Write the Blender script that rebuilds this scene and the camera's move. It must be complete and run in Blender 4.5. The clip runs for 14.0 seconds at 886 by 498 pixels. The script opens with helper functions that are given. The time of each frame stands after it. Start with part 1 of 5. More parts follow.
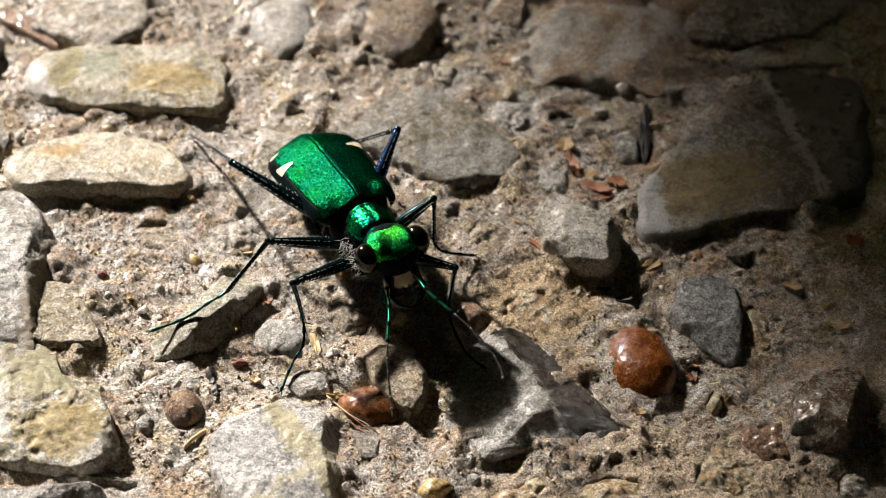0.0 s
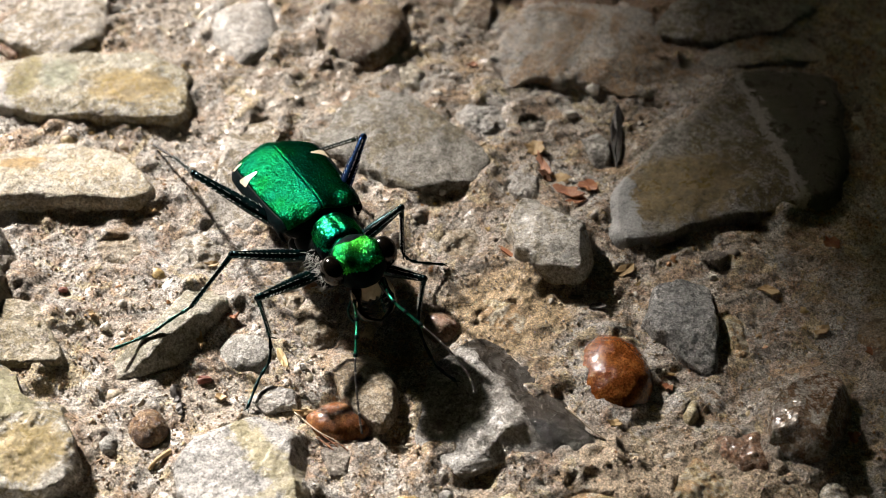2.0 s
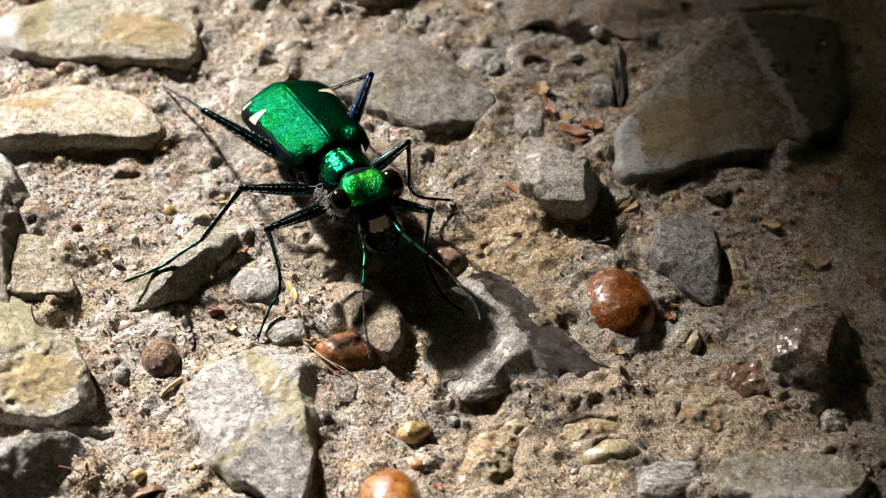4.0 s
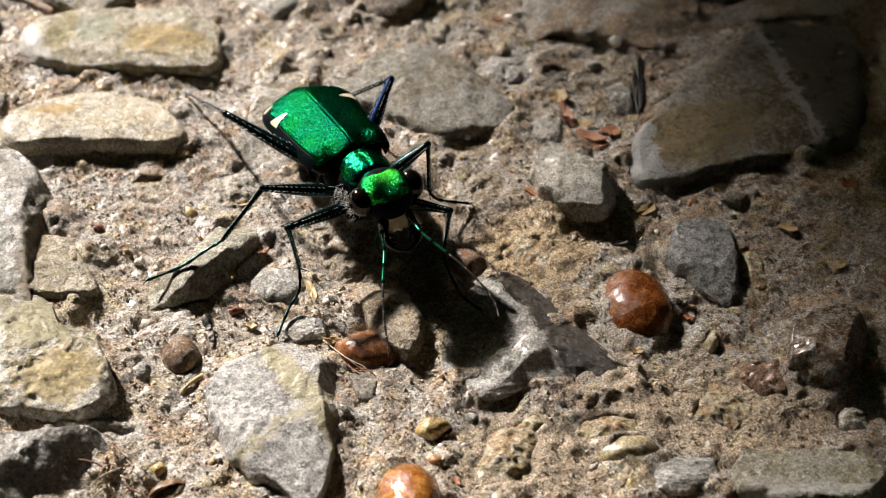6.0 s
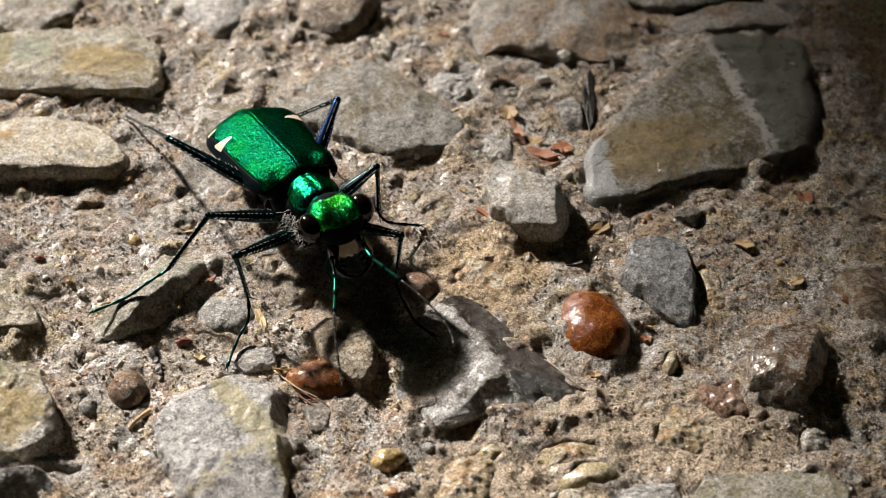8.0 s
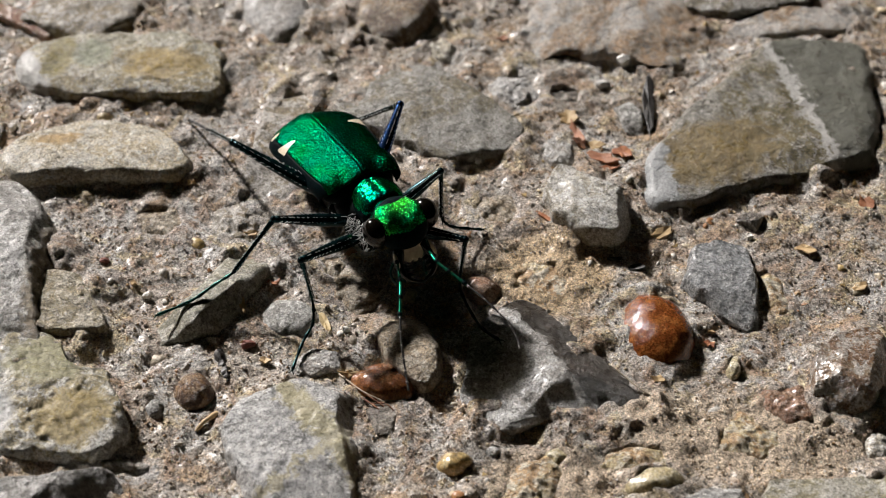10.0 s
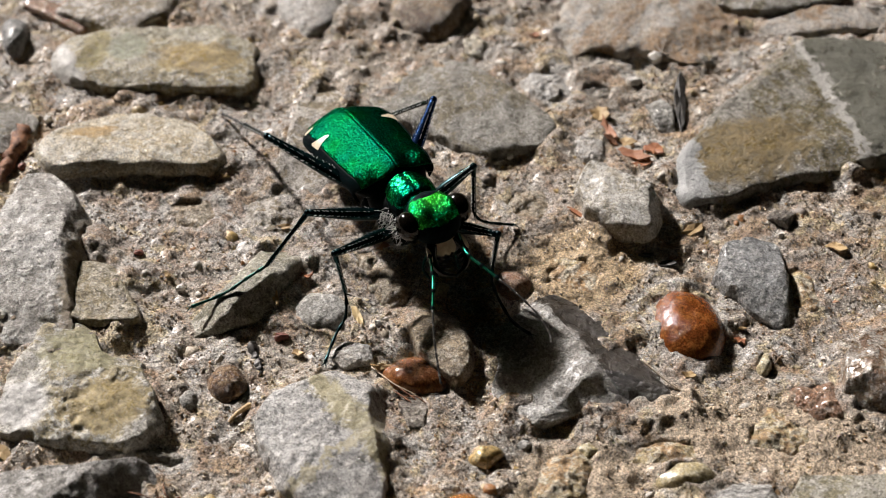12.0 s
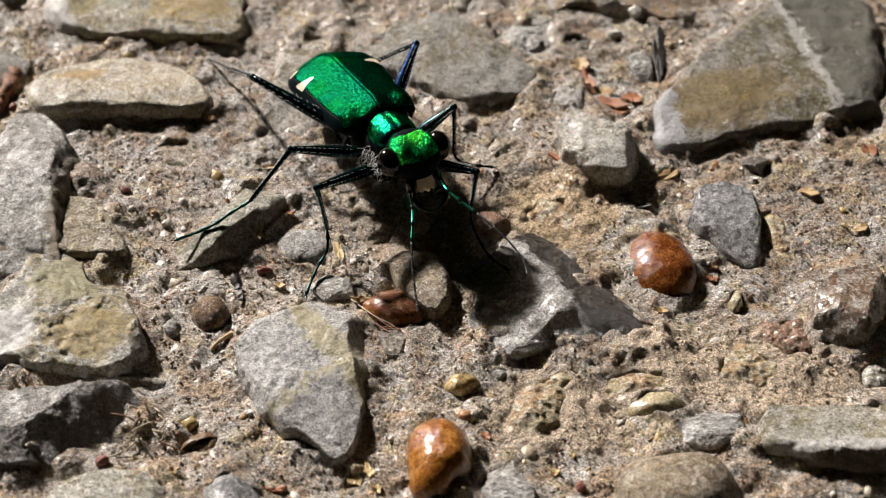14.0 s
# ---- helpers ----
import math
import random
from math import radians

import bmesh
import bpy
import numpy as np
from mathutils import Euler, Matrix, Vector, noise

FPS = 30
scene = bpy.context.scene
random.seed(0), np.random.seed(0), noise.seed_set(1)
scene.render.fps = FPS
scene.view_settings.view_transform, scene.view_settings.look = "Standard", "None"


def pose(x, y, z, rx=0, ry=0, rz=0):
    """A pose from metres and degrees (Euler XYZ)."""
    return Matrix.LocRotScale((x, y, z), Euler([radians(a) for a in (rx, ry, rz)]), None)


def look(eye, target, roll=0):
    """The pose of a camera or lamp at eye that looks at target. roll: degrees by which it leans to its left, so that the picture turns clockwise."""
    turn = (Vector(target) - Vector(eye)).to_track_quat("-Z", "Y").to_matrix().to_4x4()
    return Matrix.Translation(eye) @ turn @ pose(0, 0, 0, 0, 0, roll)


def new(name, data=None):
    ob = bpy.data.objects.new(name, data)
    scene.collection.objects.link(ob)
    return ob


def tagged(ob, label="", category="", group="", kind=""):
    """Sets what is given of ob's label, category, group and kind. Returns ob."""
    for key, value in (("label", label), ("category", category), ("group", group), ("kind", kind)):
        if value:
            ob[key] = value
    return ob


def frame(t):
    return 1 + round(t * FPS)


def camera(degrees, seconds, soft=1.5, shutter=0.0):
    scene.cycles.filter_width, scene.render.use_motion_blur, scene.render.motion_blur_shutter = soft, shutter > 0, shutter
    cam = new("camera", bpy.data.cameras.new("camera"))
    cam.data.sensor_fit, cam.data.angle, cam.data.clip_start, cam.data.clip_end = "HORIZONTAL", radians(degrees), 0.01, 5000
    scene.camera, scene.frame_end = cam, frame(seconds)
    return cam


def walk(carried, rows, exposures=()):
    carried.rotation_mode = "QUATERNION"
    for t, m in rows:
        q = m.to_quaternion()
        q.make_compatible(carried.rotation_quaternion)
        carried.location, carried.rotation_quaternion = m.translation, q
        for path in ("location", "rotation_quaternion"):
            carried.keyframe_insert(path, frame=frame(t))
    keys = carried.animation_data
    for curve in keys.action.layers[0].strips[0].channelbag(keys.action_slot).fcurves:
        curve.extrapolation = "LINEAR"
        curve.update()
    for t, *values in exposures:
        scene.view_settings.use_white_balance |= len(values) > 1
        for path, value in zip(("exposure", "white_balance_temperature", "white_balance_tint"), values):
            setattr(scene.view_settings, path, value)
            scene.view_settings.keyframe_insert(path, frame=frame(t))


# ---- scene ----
cam = camera(28.0, 14.0, soft=0.95)
cam.data.dof.use_dof, cam.data.dof.focus_distance, cam.data.dof.aperture_fstop = True, 0.098, 64.0
PATH = [
    (0.0, pose(-0.00048, -0.06526, 0.07836, 42.117, -0.717, 2.980)),
    (0.5, pose(-0.00021, -0.06462, 0.07799, 40.339, -0.420, 2.971)),
    (1.0, pose(-0.00002, -0.06406, 0.07766, 40.205, -0.654, 2.549)),
    (1.5, pose(0.00014, -0.06301, 0.07737, 40.994, -0.730, 2.022)),
    (2.0, pose(0.00014, -0.06272, 0.07754, 41.690, -0.512, 1.859)),
    (2.5, pose(0.00062, -0.06272, 0.07736, 40.967, -0.621, 1.793)),
    (3.0, pose(0.00050, -0.06292, 0.07708, 40.399, -0.461, 1.527)),
    (3.5, pose(0.00055, -0.06457, 0.07689, 40.665, -0.216, 1.395)),
    (4.0, pose(0.00035, -0.06625, 0.07664, 41.412, -0.213, 1.909)),
    (4.2, pose(0.00030, -0.06665, 0.07650, 41.62, -0.19, 2.02)),
    (6.3, pose(0.00045, -0.06898, 0.07505, 43.208, 0.100, 2.448)),
    (6.5, pose(0.00082, -0.06889, 0.07505, 42.890, -0.030, 2.267)),
    (7.0, pose(0.00011, -0.06740, 0.07495, 42.905, 0.054, 1.269)),
    (7.5, pose(0.00000, -0.06710, 0.07450, 42.565, -0.516, 0.467)),
    (8.0, pose(-0.00022, -0.06626, 0.07462, 42.998, -0.481, 0.318)),
    (8.5, pose(-0.00076, -0.06625, 0.07496, 43.107, -0.268, 0.577)),
    (9.0, pose(-0.00132, -0.06646, 0.07503, 42.761, -0.122, 0.767)),
    (9.2, pose(-0.00162, -0.06633, 0.07528, 42.789, 0.026, 0.907)),
    (11.3, pose(-0.00256, -0.06635, 0.07467, 43.138, -0.045, 1.163)),
    (11.5, pose(-0.00262, -0.06662, 0.07478, 42.915, -0.222, 1.334)),
    (12.0, pose(-0.00296, -0.06687, 0.07529, 42.932, 0.170, 1.813)),
    (12.5, pose(-0.00309, -0.06681, 0.07556, 42.990, 0.625, 2.028)),
    (13.0, pose(-0.00232, -0.06781, 0.07473, 42.803, 0.288, 1.864)),
    (13.5, pose(-0.00237, -0.06994, 0.07445, 42.612, -0.080, 2.094)),
    (14.0, pose(-0.00183, -0.07165, 0.07386, 43.477, -0.369, 2.221)),
]

EXPOSURES = [(0.0, 1.10, 6700, 14), (3.0, 1.20, 6700, 14), (6.5, 1.0, 6700, 14), (7.6, 0.96, 6650, 14), (8.0, 0.72, 6600, 14), (8.5, 0.42, 6350, 13), (9.2, 0.35, 6150, 13),
             (11.3, 0.42, 6350, 15), (12.5, 0.50, 6400, 15), (14.0, 0.50, 6500, 15)]
walk(cam, PATH, EXPOSURES)

# ---- light ----
MM = 0.001
SUN_AZ, SUN_EL = radians(129.0), radians(29.0)
TO_SUN = Vector((math.cos(SUN_AZ) * math.cos(SUN_EL), math.sin(SUN_AZ) * math.cos(SUN_EL), math.sin(SUN_EL)))
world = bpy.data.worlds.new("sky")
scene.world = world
world.use_nodes = True
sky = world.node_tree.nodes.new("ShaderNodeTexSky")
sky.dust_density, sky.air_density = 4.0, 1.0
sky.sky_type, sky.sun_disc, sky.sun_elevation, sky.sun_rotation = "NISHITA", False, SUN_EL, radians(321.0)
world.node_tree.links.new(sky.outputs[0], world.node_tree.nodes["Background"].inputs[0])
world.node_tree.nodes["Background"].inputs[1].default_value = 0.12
sun = new("sun", bpy.data.lights.new("sun", "SUN"))
sun.data.energy, sun.data.angle, sun.data.color = 5.0, radians(3.6), (1.0, 0.95, 0.87)
sun.matrix_world = look(TO_SUN * 20, (0, 0, 0))


# ---- materials ----
def material(name):
    m = bpy.data.materials.new(name)
    m.use_nodes = True
    return m, m.node_tree, m.node_tree.nodes["Principled BSDF"]


def link(nt, a, b):
    nt.links.new(a, b)


def coords(nt, stretch=(1, 1, 1), vary=True, turn=0.0):
    """Object space in millimetres, shifted at random from thing to thing."""
    tc, mp = nt.nodes.new("ShaderNodeTexCoord"), nt.nodes.new("ShaderNodeMapping")
    mp.inputs["Scale"].default_value = [1000 * s for s in stretch]
    mp.inputs["Rotation"].default_value = (0, 0, turn)
    link(nt, tc.outputs["Object"], mp.inputs["Vector"])
    if vary:
        info, mul = nt.nodes.new("ShaderNodeObjectInfo"), nt.nodes.new("ShaderNodeMath")
        mul.operation = "MULTIPLY"
        mul.inputs[1].default_value = 97.0
        link(nt, info.outputs["Random"], mul.inputs[0])
        link(nt, mul.outputs[0], mp.inputs["Location"])
    return mp.outputs[0]


def noise_tex(nt, co, scale, detail=4.0, rough=0.6, warp=0.0):
    n = nt.nodes.new("ShaderNodeTexNoise")
    n.inputs["Scale"].default_value, n.inputs["Detail"].default_value = scale, detail
    n.inputs["Roughness"].default_value, n.inputs["Distortion"].default_value = rough, warp
    link(nt, co, n.inputs["Vector"])
    return n.outputs["Fac"]


def cells(nt, co, scale, colour=False):
    n = nt.nodes.new("ShaderNodeTexVoronoi")
    n.inputs["Scale"].default_value = scale
    link(nt, co, n.inputs["Vector"])
    return n.outputs["Color" if colour else "Distance"]


def ramp(nt, fac, *stops):
    r = nt.nodes.new("ShaderNodeValToRGB")
    while len(r.color_ramp.elements) < len(stops):
        r.color_ramp.elements.new(0.5)
    for e, (at, c) in zip(r.color_ramp.elements, stops):
        e.position, e.color = at, (*c, 1) if isinstance(c, tuple) else (c, c, c, 1)
    link(nt, fac, r.inputs[0])
    return r.outputs[0]


def blend(nt, fac, a, b, how="MIX"):
    m = nt.nodes.new("ShaderNodeMix")
    m.data_type, m.blend_type = "RGBA", how
    for value, socket in ((fac, m.inputs[0]), (a, m.inputs[6]), (b, m.inputs[7])):
        if isinstance(value, tuple):
            socket.default_value = (*value, 1)
        elif isinstance(value, (int, float)):
            socket.default_value = value
        else:
            link(nt, value, socket)
    return m.outputs[2]


def relief(nt, bsdf, *layers):
    """Bump layers (height, strength, depth in millimetres), coarse first."""
    last = None
    for height, strength, depth in layers:
        b = nt.nodes.new("ShaderNodeBump")
        b.inputs["Strength"].default_value, b.inputs["Distance"].default_value = strength, depth * MM
        link(nt, height, b.inputs["Height"])
        if last:
            link(nt, last, b.inputs["Normal"])
        last = b.outputs[0]
    link(nt, last, bsdf.inputs["Normal"])


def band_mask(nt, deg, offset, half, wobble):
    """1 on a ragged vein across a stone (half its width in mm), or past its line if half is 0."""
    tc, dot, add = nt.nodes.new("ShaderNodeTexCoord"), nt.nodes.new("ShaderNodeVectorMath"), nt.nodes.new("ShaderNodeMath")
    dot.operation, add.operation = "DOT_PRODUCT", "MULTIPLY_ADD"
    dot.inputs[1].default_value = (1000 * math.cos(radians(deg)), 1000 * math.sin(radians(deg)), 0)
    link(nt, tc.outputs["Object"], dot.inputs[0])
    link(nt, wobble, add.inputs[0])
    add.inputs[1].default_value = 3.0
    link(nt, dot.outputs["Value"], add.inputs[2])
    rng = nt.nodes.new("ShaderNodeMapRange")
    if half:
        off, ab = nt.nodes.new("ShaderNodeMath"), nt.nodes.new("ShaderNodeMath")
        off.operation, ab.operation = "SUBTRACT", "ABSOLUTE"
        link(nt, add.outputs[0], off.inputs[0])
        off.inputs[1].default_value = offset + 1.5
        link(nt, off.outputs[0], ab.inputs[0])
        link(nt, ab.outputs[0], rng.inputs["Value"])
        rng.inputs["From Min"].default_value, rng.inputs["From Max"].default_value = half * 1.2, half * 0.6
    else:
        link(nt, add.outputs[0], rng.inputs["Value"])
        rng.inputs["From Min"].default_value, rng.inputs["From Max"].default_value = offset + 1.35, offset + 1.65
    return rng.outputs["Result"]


def patch_mask(nt, x, y, rx, ry, deg, wobble):
    """1 inside a ragged oval patch on a stone (middle and half sizes in mm)."""
    tc, mp, ln, add, rng = (nt.nodes.new("ShaderNode" + k) for k in ("TexCoord", "Mapping", "VectorMath", "Math", "MapRange"))
    mp.vector_type, ln.operation, add.operation = "TEXTURE", "LENGTH", "MULTIPLY_ADD"
    mp.inputs["Location"].default_value, mp.inputs["Rotation"].default_value = (x * MM, y * MM, 0), (0, 0, radians(deg))
    mp.inputs["Scale"].default_value = (rx * MM, ry * MM, 1.0)
    link(nt, tc.outputs["Object"], mp.inputs["Vector"])
    link(nt, mp.outputs[0], ln.inputs[0])
    link(nt, wobble, add.inputs[0])
    add.inputs[1].default_value = 1.6
    link(nt, ln.outputs["Value"], add.inputs[2])
    link(nt, add.outputs[0], rng.inputs["Value"])
    rng.inputs["From Min"].default_value, rng.inputs["From Max"].default_value = 1.95, 1.6
    return rng.outputs["Result"]


def stone_material(name, a, b, c, rough=0.6, patch=0.3, white=0.0, gloss=0.5, grain=1.0, stretch=(1, 1, 1), turn=0.0, bands=(), wet=0.07, patches=()):
    """Rock of two colours in patches, mottled with a third, with pale crystal specks."""
    m, nt, bsdf = material(name)
    co = coords(nt, stretch, turn=turn)
    big, mid, fine = noise_tex(nt, co, patch, 8, 0.6, 0.9), noise_tex(nt, co, 1.3, 8, 0.7, 0.6), noise_tex(nt, co, 8.0, 4, 0.75)
    blot, dark = noise_tex(nt, co, 2.6, 6, 0.7, 0.8), tuple((0.45 if wet < 0.5 else 0.8) * v for v in b)
    col = blend(nt, ramp(nt, big, (0.47, 0.0), (0.52, 1.0)), a, b)
    col = blend(nt, ramp(nt, mid, (0.50, 0.0), (0.55, 0.85)), col, c)
    col = blend(nt, ramp(nt, blot, (0.41, 0.7), (0.47, 0.0)), col, dark)
    col = blend(nt, ramp(nt, blot, (0.54, 0.0), (0.59, 0.65)), col, tuple(min(1.25 * v, 0.7) for v in c))
    col = blend(nt, 1.0, col, ramp(nt, fine, (0.36, 0.45), (0.50, 0.98), (0.64, 1.5)), "MULTIPLY")
    spots = cells(nt, co, 3.2)
    if white:
        col = blend(nt, ramp(nt, blend(nt, 1.0, ramp(nt, spots, (0.10, 1.0), (0.26, 0.0)), ramp(nt, mid, (0.42, 0.0), (0.52, 1.0)), "MULTIPLY"), (0.0, 0.0), (1.0, white)), col, (0.72, 0.70, 0.66))
    for px, py, rx, ry, deg, colour in patches:
        col = blend(nt, patch_mask(nt, px, py, rx, ry, deg, mid), col, blend(nt, 1.0, colour, ramp(nt, blot, (0.36, 0.6), (0.62, 1.35)), "MULTIPLY"))
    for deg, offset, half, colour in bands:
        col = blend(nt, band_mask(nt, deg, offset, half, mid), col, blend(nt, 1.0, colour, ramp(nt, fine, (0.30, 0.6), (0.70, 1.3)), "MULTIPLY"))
    link(nt, col, bsdf.inputs["Base Color"])
    link(nt, ramp(nt, mid, (0.38, rough), (0.58, max(rough - 0.24, 0.12))), bsdf.inputs["Roughness"])
    bsdf.inputs["Specular IOR Level"].default_value = gloss
    bsdf.inputs["Coat Weight"].default_value, bsdf.inputs["Coat Roughness"].default_value = wet, 0.3 if wet < 0.5 else 0.16
    relief(nt, bsdf, (mid, 0.7 * grain, 0.4), (blot, 0.8 * grain, 0.22), (fine, 0.5 * grain, 0.05), (spots, 0.4 * grain, 0.05))
    return m


STONE = {
    "olive": stone_material("olive_stone", (0.41, 0.39, 0.32), (0.33, 0.275, 0.16), (0.54, 0.53, 0.48), 0.5, 0.25, 0.5),
    "olive_white": stone_material("olive_white_stone", (0.40, 0.37, 0.27), (0.32, 0.26, 0.13), (0.50, 0.48, 0.41), 0.45, 0.22, 0.5, bands=[(205, 4.9, 0, (0.56, 0.55, 0.52))], patches=[(2.6, -0.3, 2.6, 1.5, 5, (0.36, 0.27, 0.11)), (-4.0, 0.2, 0.9, 2.0, -10, (0.29, 0.25, 0.11)), (-1.9, 0.6, 1.2, 1.3, 20, (0.30, 0.31, 0.22))]),
    "olive_mix": stone_material("olive_mixed_stone", (0.44, 0.42, 0.37), (0.35, 0.30, 0.18), (0.55, 0.54, 0.50), 0.45, 0.3, 0.6, patches=[(-0.4, 2.8, 2.2, 1.7, 0, (0.32, 0.30, 0.18)), (1.6, -1.0, 2.4, 1.8, 20, (0.38, 0.30, 0.14)), (-2.9, -1.0, 1.4, 1.8, 10, (0.58, 0.57, 0.55))]),
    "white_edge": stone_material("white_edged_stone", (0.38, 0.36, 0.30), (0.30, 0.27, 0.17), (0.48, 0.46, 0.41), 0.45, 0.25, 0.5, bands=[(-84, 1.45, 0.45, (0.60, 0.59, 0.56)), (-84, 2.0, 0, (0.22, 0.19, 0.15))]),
    "plate": stone_material("olive_brown_plate", (0.38, 0.33, 0.24), (0.28, 0.23, 0.13), (0.48, 0.44, 0.36), 0.45, 0.3, 0.5),
    "cream": stone_material("cream_stone", (0.57, 0.51, 0.39), (0.49, 0.41, 0.27), (0.63, 0.59, 0.51), 0.55, 0.2, 0.4, patches=[(-2.2, 0.0, 1.4, 0.7, 10, (0.42, 0.29, 0.13))]),
    "grey": stone_material("grey_stone", (0.42, 0.41, 0.385), (0.31, 0.30, 0.27), (0.54, 0.535, 0.51), 0.55, 0.35, 0.6),
    "dusk": stone_material("dusk_stone", (0.20, 0.175, 0.14), (0.14, 0.12, 0.10), (0.30, 0.27, 0.23), 0.45, 0.3, 0.4),
    "dark": stone_material("dark_stone", (0.27, 0.26, 0.245), (0.20, 0.19, 0.17), (0.36, 0.35, 0.33), 0.5, 0.3, 0.6),
    "vein": stone_material("veined_stone", (0.56, 0.555, 0.54), (0.42, 0.415, 0.405), (0.52, 0.51, 0.49), 0.4, 0.16, 0.7, bands=[(38, 1.7, 0.8, (0.46, 0.42, 0.28)), (-42, 1.3, 0.3, (0.50, 0.46, 0.34))]),
    "wedge": stone_material("wedge_stone", (0.40, 0.38, 0.30), (0.30, 0.28, 0.20), (0.52, 0.50, 0.44), 0.55, 0.3, 0.4),
    "frost": stone_material("frosted_stone", (0.42, 0.41, 0.39), (0.30, 0.28, 0.25), (0.58, 0.57, 0.54), 0.45, 0.2, 0.6, stretch=(0.6, 1.4, 1), turn=0.6),
    "peak": stone_material("peaked_stone", (0.42, 0.41, 0.39), (0.33, 0.31, 0.28), (0.58, 0.57, 0.54), 0.45, 0.2, 0.6, patches=[(2.4, -1.0, 2.0, 5.0, 0, (0.26, 0.21, 0.14))]),
    # Flank past the ridge: dark brown stone, its colour deepened to look shaded.
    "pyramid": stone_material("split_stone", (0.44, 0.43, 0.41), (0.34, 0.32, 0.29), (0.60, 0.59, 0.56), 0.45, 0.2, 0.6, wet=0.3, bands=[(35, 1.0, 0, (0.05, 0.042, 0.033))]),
    "frost2": stone_material("pale_stone", (0.36, 0.33, 0.28), (0.25, 0.20, 0.12), (0.52, 0.49, 0.45), 0.55, 0.25, 0.6),
    "green": stone_material("green_grey_stone", (0.21, 0.20, 0.17), (0.13, 0.105, 0.04), (0.28, 0.265, 0.235), 0.5, 0.15, 0.4, bands=[(16, 2.4, 0, (0.125, 0.125, 0.095)), (16, 2.0, 0.4, (0.50, 0.49, 0.46)), (190, 7.4, 0, (0.40, 0.41, 0.41))], patches=[(-4.0, -3.4, 4.0, 2.6, 20, (0.19, 0.14, 0.055))]),
    "flat": stone_material("flat_stone", (0.25, 0.24, 0.21), (0.19, 0.16, 0.095), (0.37, 0.355, 0.325), 0.5, 0.25, 0.3),
    "bluegrey": stone_material("blue_grey_stone", (0.25, 0.26, 0.265), (0.16, 0.165, 0.165), (0.40, 0.40, 0.395), 0.4, 0.4, 0.6, wet=0.35),
    "crystal": stone_material("crystal_stone", (0.52, 0.50, 0.45), (0.42, 0.38, 0.30), (0.60, 0.585, 0.55), 0.38, 0.4, 0.9, wet=0.2),
    "crystal2": stone_material("brown_crystal_stone", (0.24, 0.18, 0.12), (0.17, 0.10, 0.055), (0.40, 0.37, 0.33), 0.3, 0.35, 0.8, wet=0.7),
    "white": stone_material("whitish_stone", (0.46, 0.45, 0.43), (0.36, 0.33, 0.29), (0.60, 0.58, 0.55), 0.5, 0.4, 0.7),
    "sandrock": stone_material("sandy_stone", (0.46, 0.37, 0.20), (0.42, 0.27, 0.13), (0.56, 0.51, 0.40), 0.65, 0.4, 0.5),
    "tan": stone_material("tan_stone", (0.36, 0.28, 0.18), (0.24, 0.18, 0.11), (0.44, 0.39, 0.31), 0.5, 0.35, 0.4),
    "umber": stone_material("umber_stone", (0.26, 0.17, 0.08), (0.15, 0.09, 0.045), (0.36, 0.31, 0.24), 0.5, 0.3, 0.3),
    "umber2": stone_material("brown_white_stone", (0.32, 0.20, 0.10), (0.45, 0.43, 0.40), (0.40, 0.34, 0.27), 0.5, 0.14, 0.4),
    "reddish": stone_material("reddish_stone", (0.28, 0.15, 0.09), (0.32, 0.19, 0.12), (0.36, 0.26, 0.19), 0.35, 0.4, 0.3, wet=0.6),
    "brown": stone_material("brown_pebble", (0.26, 0.09, 0.022), (0.19, 0.065, 0.02), (0.30, 0.13, 0.045), 0.25, 0.3, 0.0, 0.4, 0.5, wet=0.8),
    "brown2": stone_material("rough_brown_pebble", (0.20, 0.11, 0.05), (0.10, 0.05, 0.025), (0.30, 0.21, 0.13), 0.4, 0.6, 0.4, 0.5),
    "redbrown": stone_material("red_brown_pebble", (0.21, 0.065, 0.013), (0.16, 0.045, 0.010), (0.24, 0.088, 0.022), 0.22, 0.25, 0.0, 0.4, 0.3, wet=0.8),
    "orange": stone_material("orange_pebble", (0.34, 0.13, 0.02), (0.25, 0.085, 0.014), (0.38, 0.17, 0.04), 0.22, 0.25, 0.0, 0.4, 0.3, wet=0.8),
    "yellow": stone_material("yellow_pebble", (0.50, 0.38, 0.17), (0.46, 0.32, 0.13), (0.54, 0.45, 0.27), 0.35, 0.4, 0.2, 0.5, 0.2, wet=0.5),
    "honey": stone_material("honey_pebble", (0.45, 0.39, 0.25), (0.42, 0.35, 0.20), (0.50, 0.46, 0.35), 0.3, 0.4, 0.2, 0.6, 0.15, wet=0.6),
}


